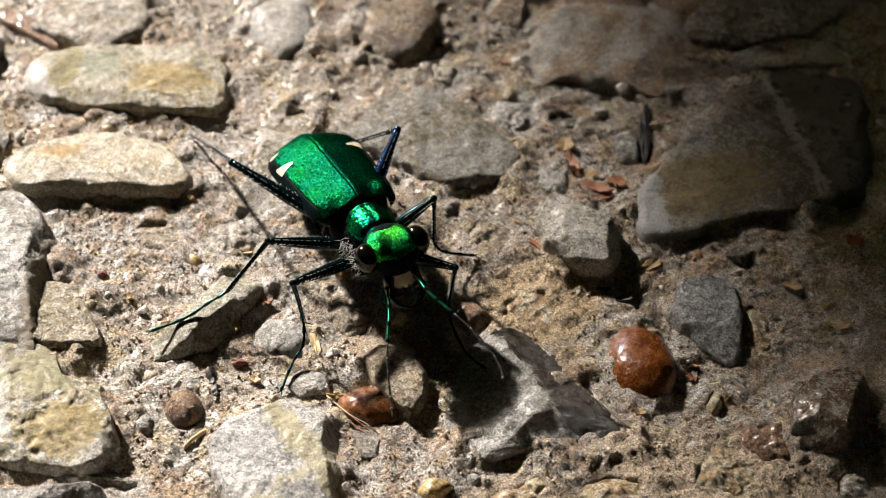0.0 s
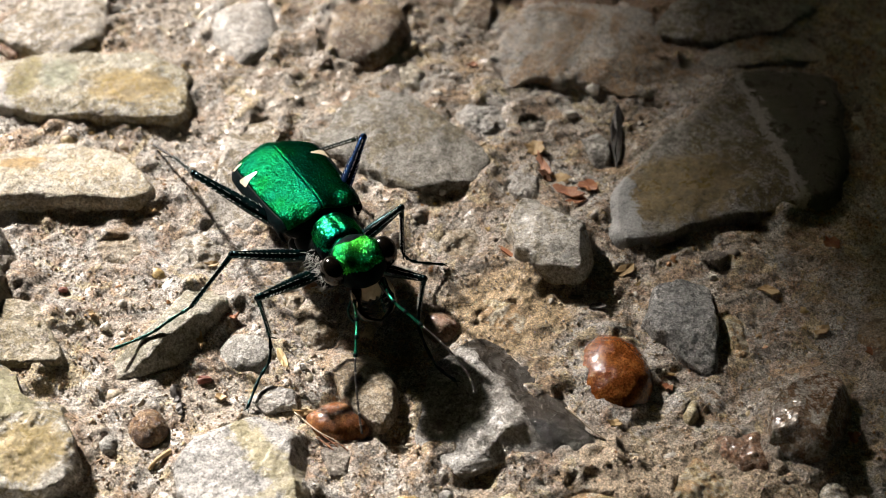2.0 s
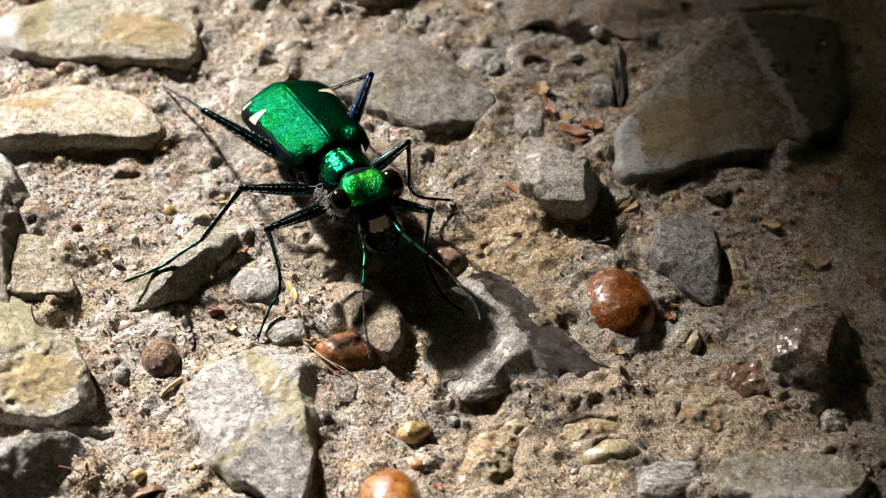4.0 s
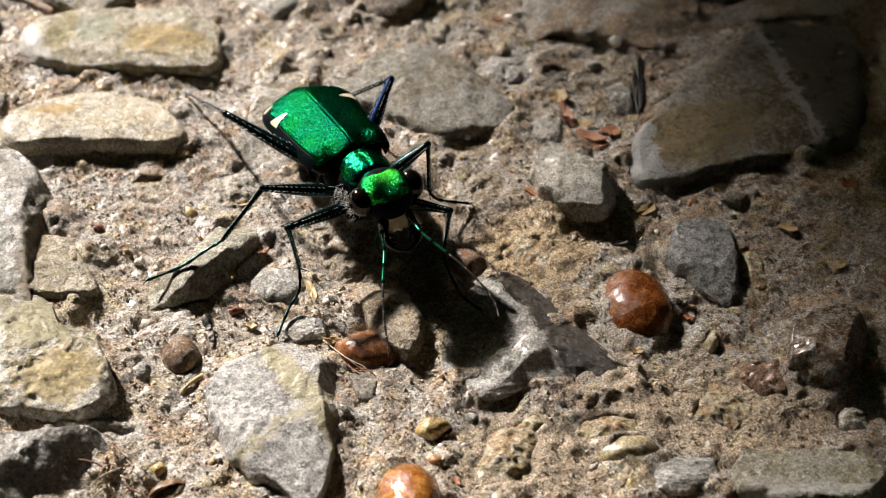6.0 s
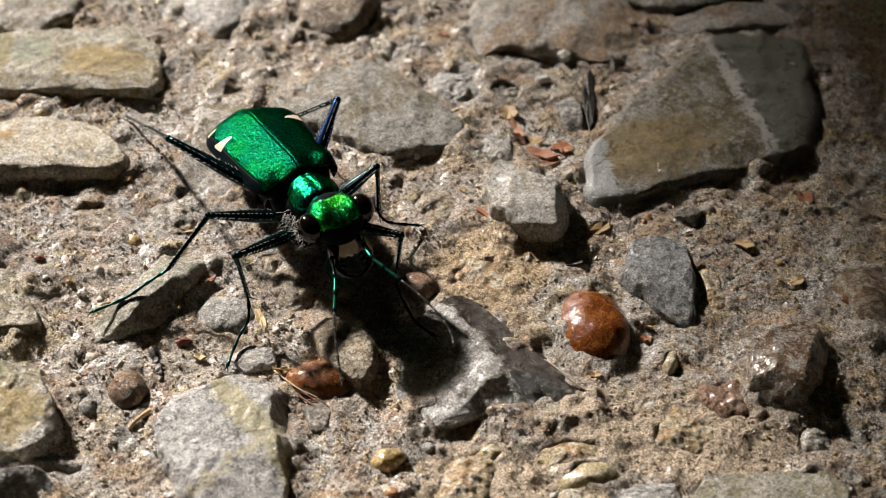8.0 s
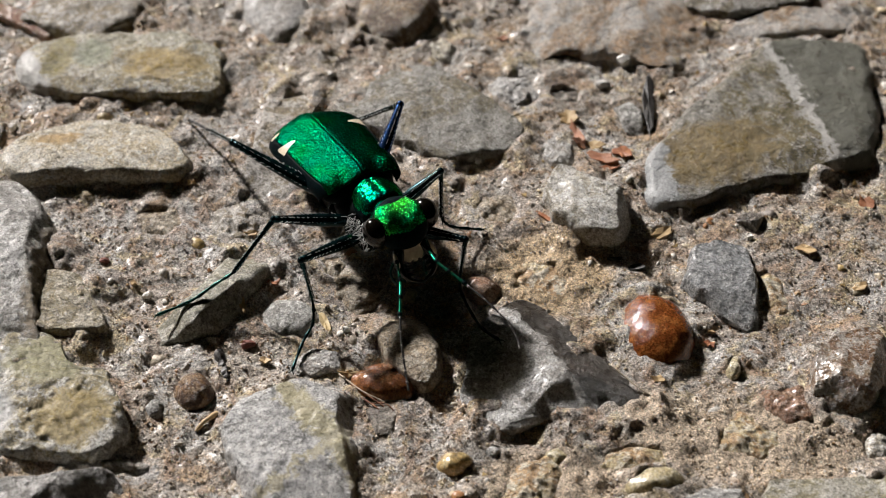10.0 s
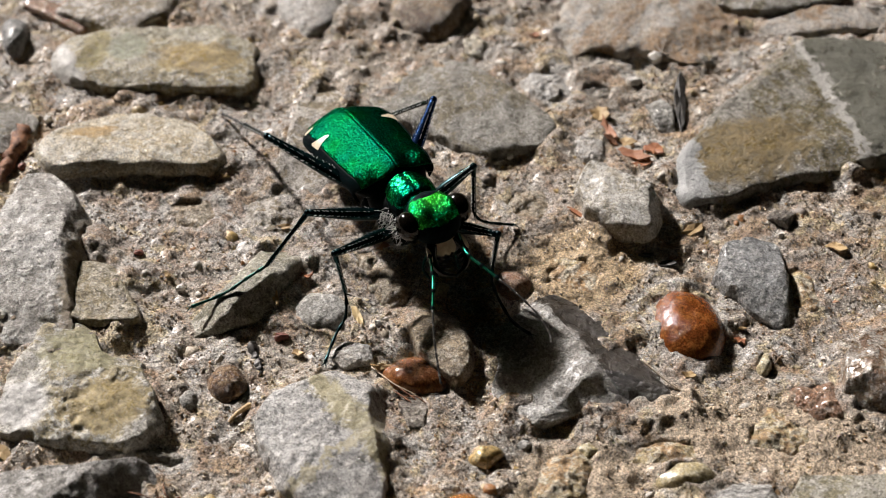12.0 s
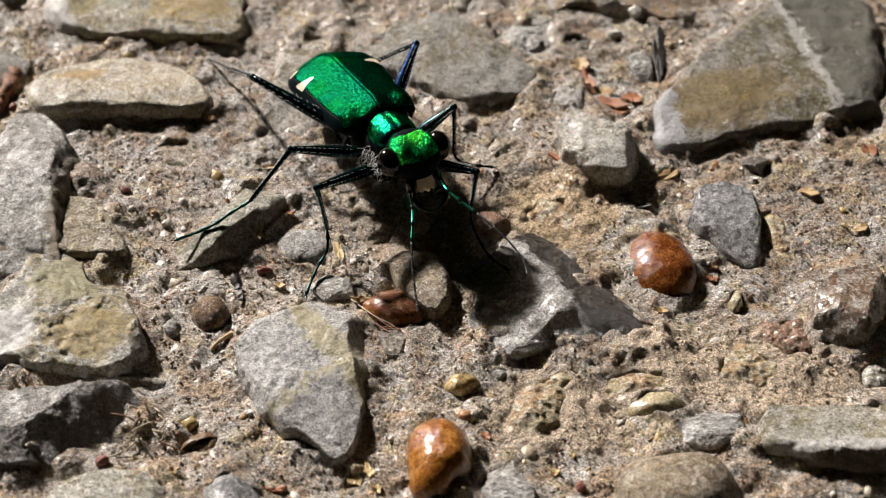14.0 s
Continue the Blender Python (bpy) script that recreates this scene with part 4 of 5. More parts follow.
scatter("sand_grains", 46000, 0.05, 0.16, GRAIN, "loose tan and grey sand grains on the mortar", 11, 0.0)
GLASSY = island_material("glassy_grit", (0.46, 0.33, 0.14), (0.62, 0.58, 0.52), (0.50, 0.40, 0.24), (0.34, 0.17, 0.07), (0.55, 0.47, 0.34), rough=0.35)
scatter("quartz_grit", 2200, 0.10, 0.38, GLASSY, "glassy yellow and white quartz bits in the mortar", 13, -0.35)
small_pebbles("fine_gravel", 150, 0.2, 0.5, GLASSY, "tiny glassy yellow, brown and white pebbles in the mortar", 21)
small_pebbles("fine_gravel", 200, 0.2, 0.55, GRAIN, "tiny dull grey and tan pebbles in the mortar", 22)
scatter("grit", 1500, 0.15, 0.5, GRAIN, "coarse mixed grit bedded in the mortar", 12, -0.45)


# ---- beetle ----
BODY = pose(0, 0, 6.0 * MM, 12, 0, 0)
HEAD = BODY @ pose(0, 3.45 * MM, -1.35 * MM, -34, 0, 0)
WING_L, WING_W = 9.2, 2.78


def wing_half(side, u, v, out=0.0):
    """A point (mm) of a wing case: u from the shoulder to the tip, v from the seam over the edge to the turned-under rim."""
    rear = max(0.0, 1 - max(0.0, (u - 0.66) / 0.34) ** 2.5) ** 0.5
    w = WING_W * (0.90 + 0.10 * math.sin(math.pi / 2 * min(u / 0.6, 1))) * rear
    k, q = min(v / 0.8, 1.0), max(0.0, (v - 0.8) / 0.2)
    x = w * (k + 0.035 * math.sin(math.pi * q) - 0.10 * q * q)
    z = -(0.78 * k ** 1.1 + 0.42 * k ** 8) * (0.35 + 0.65 * rear) - 0.75 * q * (0.3 + 0.7 * rear)
    z -= 1.25 * max(0.0, (u - 0.66) / 0.34) ** 2.0 + 0.30 * (1 - min(u / 0.10, 1)) ** 2
    z += 0.16 * math.exp(-((k - 0.72) / 0.2) ** 2 - ((u - 0.07) / 0.06) ** 2)
    z -= 0.14 * math.exp(-((k - 0.38) / 0.2) ** 2 - ((u - 0.05) / 0.06) ** 2)
    z -= 0.035 * math.exp(-((v / 0.015) ** 2))
    corner = -0.75 * max(0.0, (k - 0.7) / 0.3) ** 2
    tilt = 0.9 * k
    return Vector((side * (x + 0.012 + out * math.sin(tilt)), corner * (1 - u) - WING_L * u - 0.75, z + out * math.cos(tilt)))


def wing_patch(name, side, u0, u1, v0, v1, mat, parent, out=0.0, nu=64, nv=34, label=""):
    bm = bmesh.new()
    g, h = [[[bm.verts.new(BODY @ (wing_half(side, u0 + (u1 - u0) * i / nu, v0 + (v1 - v0) * j / nv, o) * MM)) for j in range(nv + 1)] for i in range(nu + 1)] for o in (out, out - 0.08)]
    for q, flip in ((g, 1), (h, -1)):
        for i in range(nu):
            for j in range(nv):
                bm.faces.new((q[i][j], q[i + 1][j], q[i + 1][j + 1], q[i][j + 1])[::flip])
    for i in range(nu):
        bm.faces.new((g[i][0], g[i + 1][0], h[i + 1][0], h[i][0]))
        bm.faces.new((g[i][nv], g[i + 1][nv], h[i + 1][nv], h[i][nv]))
    for j in range(nv):
        bm.faces.new((g[0][j], g[0][j + 1], h[0][j + 1], h[0][j]))
    return part(name, bm, mat, parent, label)


def wing_spot(side, u, v, corners, parent):
    """A small ivory spot lying on the wing case: its corners are steps in u and v from its middle."""
    bm = bmesh.new()
    n = 36
    ring = smooth_line([(a, b, 0) for a, b in corners + corners[:1]], n + 1)[:-1]
    loops = []
    for s in (0.5, 1.0):
        loops.append([bm.verts.new(BODY @ (wing_half(side, min(u + p.x * s, 0.995), v + p.y * s, 0.022) * MM)) for p in ring])
    mid = bm.verts.new(BODY @ (wing_half(side, u, v, 0.024) * MM))
    for k in range(n):
        j = (k + 1) % n
        bm.faces.new((mid, loops[0][k], loops[0][j]))
        bm.faces.new((loops[0][k], loops[1][k], loops[1][j], loops[0][j]))
    return part("spot", bm, IVORY, parent, "ivory spot")


def bristle_rows(bm, a, b, fat, rows, count, size, rnd):
    """Rows of short stiff bristles along a leg, leaning to its tip."""
    way = (b - a).normalized()
    side = way.cross(Vector((0, 0, 1))).normalized()
    up = side.cross(way)
    for turn in rows:
        q = side * math.cos(turn) + up * math.sin(turn)
        for i in range(count):
            p = a.lerp(b, 0.16 + 0.78 * (i + rnd.uniform(0.2, 0.8)) / count)
            root = p + q * fat * 0.9
            tube(bm, [root, root + (q * 0.55 + way * 0.8) * size * rnd.uniform(0.6, 1.15)], [0.028, 0.010], 4)


def leg(parent, joints, fat, mat, seed, foot_mat, shin_mat=None):
    """Thigh with shin and foot: joints from hip to claws in mm."""
    rnd = random.Random(seed)
    hip, knee, ankle, *toes = [Vector(j) for j in joints]
    bm = bmesh.new()
    tube(bm, [hip.lerp(knee, t) for t in (0, 0.08, 0.22, 0.4, 0.6, 0.8, 0.94, 1.0)], [fat * k for k in (0.55, 0.85, 1.0, 1.0, 0.84, 0.64, 0.55, 0.5)], 14)
    blob(bm, knee, (fat * 0.56,) * 3, u=12, v=8)
    thigh = part("leg", bm, mat, parent)
    bm = bmesh.new()
    bend = (ankle - knee).orthogonal().normalized() * 0.05
    tube(bm, [knee.lerp(ankle, t) + bend * math.sin(math.pi * t) for t in (0, 0.06, 0.3, 0.6, 0.92, 1.0)], [fat * k for k in (0.36, 0.42, 0.34, 0.31, 0.40, 0.28)], 10)
    way = (ankle - knee).normalized()
    for a in (0.5, 2.6):
        spur = ankle + (way * 0.55 + way.orthogonal() * math.cos(a) * 0.4 + way.cross(way.orthogonal()) * math.sin(a) * 0.4)
        tube(bm, [ankle - way * 0.05, spur], [0.05, 0.012], 5)
    part("shin", bm, shin_mat or mat, thigh)
    line = smooth_line([ankle, *toes], 31)
    bm = bmesh.new()
    tube(bm, line, [0.068 + 0.040 * ((i % 6) / 5) ** 1.5 for i in range(31)], 8)
    end, way = line[-1], (line[-1] - line[-3]).normalized()
    side = way.cross(Vector((0, 0, 1))).normalized()
    for q in (-1, 1):
        tube(bm, [end, end + way * 0.2 + side * q * 0.12, end + way * 0.32 + side * q * 0.16 - Vector((0, 0, 0.1))], [0.035, 0.028, 0.008], 5)
    part("foot", bm, foot_mat, thigh)
    bm = bmesh.new()
    bristle_rows(bm, hip, knee, fat * 0.85, (0.5, 1.2, 2.0, 2.8), 13, 0.26, rnd)
    bristle_rows(bm, knee, ankle, fat * 0.33, (0.3, 1.5, 2.8), 11, 0.20, rnd)
    tagged(part("bristles", bm, HAIR, thigh, "short white bristles"), kind="stuff")


def feeler(parent, pts):
    """Long thin green joints at the root, then short dark brown ones with pale rings."""
    line = smooth_line(pts, 61)
    bm = bmesh.new()
    beads = [(0.12 if i < 4 else 0.075) + 0.03 * ((i % 6) / 5) ** 3 if i < 24 else 0.050 + 0.022 * ((i % 5) / 4) ** 2 for i in range(61)]
    tube(bm, line[:25], beads[:25], 10)
    f = part("antenna", bm, ANTENNA_GREEN, parent, "green-based feeler with a brown tip")
    bm = bmesh.new()
    for i in (5, 11, 17, 23):
        tube(bm, [line[i].lerp(line[i + 1], q) for q in (-0.5, -0.2, 0.4, 0.8)], [beads[i] * 0.9, beads[i] + 0.018, beads[i] + 0.018, beads[i] * 0.9], 8)
    part("antenna_joint", bm, DARK_EDGE, f, "dark joints of the feeler")
    bm = bmesh.new()
    tube(bm, line[24:], beads[24:], 8)
    part("antenna_tip", bm, ANTENNA_BROWN, f, "thin brown beaded feeler tip")
    bm = bmesh.new()
    for i in (30, 36, 42, 48, 54):
        tube(bm, [line[i].lerp(line[i + 1], q) for q in (-0.1, 0.5)], [beads[i] + 0.004] * 2, 8)
    part("antenna_ring", bm, RING, f, "pale rings between the feeler joints")


def split_off(bm, test):
    """Take away the faces whose middle passes the test."""
    bmesh.ops.delete(bm, geom=[f for f in bm.faces if test(f.calc_center_median())], context="FACES")


def put(bm, m):
    bmesh.ops.transform(bm, matrix=m, verts=bm.verts)
    return bm


def neck_shield(beetle):
    """A short barrel with a collar groove at each end and a groove along its middle."""
    bm = bmesh.new()
    n, m = 64, 40
    ring = []
    for i in range(m + 1):
        t = i / m
        swell = 0.88 + 0.12 * math.sin(math.pi * t) - 0.13 * math.exp(-((t - 0.17) / 0.05) ** 2) - 0.13 * math.exp(-((t - 0.83) / 0.05) ** 2)
        swell *= max(0.12, 1 - (2 * t - 1) ** 10) ** 0.5
        row = []
        for k in range(n):
            a = 2 * math.pi * k / n
            r = swell * (1 - 0.06 * math.exp(-(math.cos(a) / 0.09) ** 2) * (math.sin(a) > 0))
            wrinkle = 0.03 * noise.noise(Vector((math.cos(a) * 7, t * 9, math.sin(a) * 7)))
            row.append(bm.verts.new(Vector(((1.4 * r + wrinkle) * math.cos(a), -0.45 + 2.85 * t, -1.40 - 0.25 * t + (1.22 * r + wrinkle) * math.sin(a))) * MM))
        ring.append(row)
    for a, b in zip(ring, ring[1:]):
        for k in range(n):
            bm.faces.new((a[k], a[(k + 1) % n], b[(k + 1) % n], b[k]))
    for row in (ring[0][::-1], ring[-1]):
        bm.faces.new(row)
    top = bm.copy()
    upper = lambda c: c.z > -1.25 * MM
    split_off(top, lambda c: not upper(c))
    split_off(bm, upper)
    neck = part("neck_shield", put(top, BODY), GREEN_NECK, beetle, "metallic green neck shield with cross grooves")
    part("neck_side", put(bm, BODY), DARK_EDGE, neck, "blue-black side of the neck shield")


def build_head(beetle):
    bm = bmesh.new()
    for p in blob(bm, (0, 0, 0), (1.55, 1.55, 1.05), u=56, v=40):
        q = p.co / MM
        if q.z > 0:
            ridge = math.exp(-((abs(q.x) - 1.0) / 0.42) ** 2) * math.exp(-((q.y - 0.05) / 0.95) ** 2)
            q.z += 0.26 * ridge - 0.16 * math.exp(-((q.x / 0.55) ** 2)) * math.exp(-((q.y + 0.25) / 1.1) ** 2)
            q += noise.noise_vector(q * 3.2) * 0.035
        p.co = q * MM
    # The unlit part of the green head is put in as blue-black colour.
    crown = lambda c: c.z > 0.40 * MM and -0.95 * MM < c.y + 0.25 * abs(c.x) < 0.92 * MM
    face = bm.copy()
    split_off(bm, lambda c: not crown(c))
    split_off(face, crown)
    head = part("head", put(bm, HEAD), GREEN_HEAD, beetle, "metallic green head")
    part("face", put(face, HEAD), DARK_EDGE, head, "face below the green crown, coloured blue-black where no light shows")
    for side in (1, -1):
        bm = bmesh.new()
        blob(bm, (side * 1.52, 0.02, 0.12), (0.70, 0.86, 0.80), (0, side * 12, 0), u=32, v=24)
        part("eye", put(bm, HEAD), EYE, head, "bulging dark brown eye")
        bm = bmesh.new()
        tube(bm, smooth_line([(side * 0.70, 1.35, -0.35), (side * 0.98, 2.1, -0.50), (side * 0.72, 2.95, -0.75), (-side * 0.10, 3.35, -0.95)], 16), [0.36 - 0.02 * i for i in range(16)], 12)
        for y in (2.1, 2.4, 2.7):
            tube(bm, [(side * 0.8, y, -0.60), (side * 0.25, y + 0.15, -0.75)], [0.13, 0.02], 6)
        jaw = part("mandible", put(bm, HEAD), BLACK_GLOSS, beetle, "glossy black toothed jaw")
        bm = bmesh.new()
        blob(bm, (side * 1.08, 1.85, -0.26), (0.12, 0.46, 0.20), (0, 0, side * -6), 16, 10)
        part("cheek_patch", put(bm, HEAD), IVORY, jaw, "ivory patch at the jaw's base")
        for reach_out, drop in ((1.35, 0.0), (0.75, -0.3)):
            bm = bmesh.new()
            tube(bm, smooth_line([(side * 0.6, 1.3, -0.8), (side * reach_out, 2.0, -1.3 + drop), (side * (reach_out - 0.1), 2.7, -1.6 + drop)], 9), [0.07] * 6 + [0.085, 0.08, 0.04], 7)
            part("palp", put(bm, HEAD), TARSUS, head)
    # upper lip: a short pale plate with a toothed front edge
    bm = bmesh.new()
    top, low = [], []
    for j in range(7):
        for rowset, dz in ((top, 0.0), (low, -0.14)):
            t = j / 6
            row = []
            for i in range(17):
                s = i / 8 - 1
                y = 1.30 + 0.85 * t * (1 - 0.22 * abs(s) ** 2) + (0.07 * math.cos(s * 9.4) if j == 6 else 0)
                row.append(bm.verts.new(Vector((0.66 * s * (1 - 0.14 * t), y, 0.10 - 0.42 * t - 0.16 * s * s + dz)) * MM))
            rowset.append(row)
    for rowset in (top, low):
        for a, b in zip(rowset, rowset[1:]):
            for i in range(16):
                bm.faces.new((a[i], a[i + 1], b[i + 1], b[i]))
    for i in range(16):
        for j in (0, 6):
            bm.faces.new((top[j][i], top[j][i + 1], low[j][i + 1], low[j][i]))
    for j in range(6):
        for i in (0, 16):
            bm.faces.new((top[j][i], top[j + 1][i], low[j + 1][i], low[j][i]))
    part("lip", put(bm, HEAD), IVORY, head, "ivory upper lip")


def build_beetle():
    beetle = tagged(new("tiger_beetle"), "metallic green tiger beetle with ivory spots standing on stones", "beetle")
    beetle.matrix_world = pose(-7.67 * MM, 3.61 * MM, 0, 0, 0, -150.0)
    for side in (1, -1):
        case = wing_patch("wing_case", side, 0.0, 0.95, 0.0, 0.70, GREEN_CASE, beetle, label="metallic green wing case")
        wing_patch("rim", side, 0.0, 1.0, 0.70, 1.0, DARK_EDGE, case, label="blue-black wing case rim", nv=16)
        wing_patch("tip_rim", side, 0.95, 1.0, 0.0, 0.70, DARK_EDGE, case, label="blue-black wing case tip", nu=8)
        wing_spot(side, 0.60, 0.66, [(-0.055, 0.09), (-0.018, -0.04), (-0.002, -0.17), (0.016, -0.15), (0.036, 0.02), (0.036, 0.10)], case)
        wing_spot(side, 0.80, 0.69, [(-0.022, 0.06), (-0.012, -0.08), (0.010, -0.10), (0.016, 0.05)], case)
        wing_spot(side, 0.905, 0.50, [(-0.010, 0.12), (-0.010, -0.12), (0.008, -0.13), (0.010, 0.13)], case)
    bm = bmesh.new()
    blob(bm, (0, -4.1, -1.75), (2.45, 4.7, 1.15))
    blob(bm, (0, -0.6, -2.2), (1.95, 2.2, 1.1))
    blob(bm, (0, 1.5, -2.3), (1.15, 1.5, 0.9))
    blob(bm, (0, 2.6, -1.7), (1.15, 0.8, 0.9))
    for side in (1, -1):
        for y in (2.1, 0.4, -1.7):
            blob(bm, (side * 1.35, y, -2.75), (0.75, 0.6, 0.6), u=16, v=10)
    body = part("abdomen", put(bm, BODY), BLACK_SHELL, beetle, "black underside")
    bm = bmesh.new()
    rnd = random.Random(3)
    for _ in range(330):
        side = rnd.choice((1, 1, -1))
        y = rnd.choice((rnd.gauss(2.4, 0.35), rnd.gauss(1.2, 0.4), rnd.uniform(-2.0, 2.8)))
        root = Vector((side * rnd.uniform(1.35, 1.95), y, rnd.uniform(-3.1, -1.7)))
        way = Vector((side * rnd.uniform(0.15, 0.5), rnd.uniform(-0.4, 0.4), rnd.uniform(-0.4, 0.25)))
        tube(bm, [root, root + way * 0.55, root + way + Vector((0, 0, -0.08))], [0.017, 0.012, 0.005], 4)
    tagged(part("hairs", put(bm, BODY), HAIR, body, "fine white hairs along the flanks"), kind="stuff")
    neck_shield(beetle)
    build_head(beetle)
    feeler(beetle, [(0.83, 4.62, 4.5), (1.66, 6.76, 4.5), (2.68, 8.65, 4.2), (3.33, 10.04, 3.7), (3.79, 11.28, 3.2), (4.15, 12.32, 2.9)])
    feeler(beetle, [(-0.8, 4.85, 4.8), (-0.54, 6.6, 5.0), (-0.93, 8.21, 5.0), (-1.5, 10.25, 4.9), (-1.84, 12.04, 4.7), (-1.81, 13.15, 4.5), (-1.63, 13.7, 4.4)])
    leg(beetle, [(1.6, 2.2, 3.9), (5.66, 2.92, 4.7), (5.44, 3.58, 1.9), (5.92, 4.51, 1.3), (6.91, 5.2, 0.9), (8.14, 6.43, 0.6)], 0.37, LEG_SHELL, 1, LEG_SHELL)
    leg(beetle, [(1.6, 0.9, 3.9), (5.67, -0.47, 4.8), (8.53, -0.09, 2.3), (9.69, -0.12, 1.9), (11.14, -0.02, 1.5), (13.11, -0.3, 1.1)], 0.38, LEG_SHELL, 2, TARSUS)
    leg(beetle, [(1.6, -1.4, 3.6), (5.11, -7.13, 4.8), (4.73, -11.95, 1.6), (4.91, -13.58, 0.9), (5.05, -14.68, 0.4)], 0.40, LEG_SHELL, 3, ANTENNA_BROWN)
    leg(beetle, [(-1.3, -1.9, 3.7), (-4.4, -4.56, 5.6), (-3.15, -8.51, 1.5), (-2.46, -8.87, 0.9), (-1.56, -8.81, 0.5)], 0.40, BLUE_SHELL, 4, ANTENNA_BROWN, LEG_SHELL)
    leg(beetle, [(-1.2, 1.1, 3.9), (-3.87, 1.21, 5.4), (-3.87, 1.28, 1.8), (-4.27, 1.71, 1.2), (-6.01, 2.32, 0.6)], 0.37, LEG_SHELL, 5, LEG_SHELL)
    leg(beetle, [(-0.9, 3.0, 3.9), (-2.9, 5.79, 4.6), (-2.47, 5.99, 2.4), (-1.99, 7.05, 1.9), (-1.78, 9.31, 1.7), (-2.22, 10.69, 1.6)], 0.36, LEG_SHELL, 6, LEG_SHELL)
    return beetle


build_beetle()


# ---- scraps on the ground ----
def scrap(x, y, length, width, turn, mat, name, label):
    """A thin curled chip with a ragged outline, lying on the mortar."""
    rnd = random.Random(int(x * 31 + y * 17) + 5)
    n = 11
    thick = 0.07 if name == "flake" else 0.35 * width
    bm = bmesh.new()
    top, low = [], []
    curl = 0.0 if name != "flake" else rnd.uniform(-0.1, 0.5) if length < 3 * width else 0.04
    for k in range(n):
        a = 2 * math.pi * k / n
        r = rnd.uniform(0.5, 1.25) if name == "flake" and length < 3 * width else rnd.uniform(0.75, 1.1)
        px, py = length / 2 * r * math.cos(a), width / 2 * r * math.sin(a)
        z = 0.06 + thick + curl * (px / length * 2) ** 2 * width * 0.6 + rnd.uniform(-0.06, 0.09)
        top.append(bm.verts.new(Vector((px * 0.9, py * 0.9, z)) * MM))
        low.append(bm.verts.new(Vector((px, py, z - thick * (1.0 if name == "flake" else 1.8))) * MM))
    mid = bm.verts.new(Vector((0, 0, thick * (1.1 if name == "flake" else 1.7) + 0.05)) * MM)
    under = bm.verts.new(Vector((0, 0, -0.12)) * MM)
    for k in range(n):
        q = (k + 1) % n
        bm.faces.new((mid, top[k], top[q]))
        bm.faces.new((top[k], low[k], low[q], top[q]))
        bm.faces.new((under, low[q], low[k]))
    ob = part(name, bm, mat, smooth=False)
    ob.matrix_world = pose(x * MM, y * MM, mortar_height(x, y) * MM, rnd.uniform(-14, 14), rnd.uniform(-14, 14), turn)
    return tagged(ob, label, name, group="scraps on the concrete")


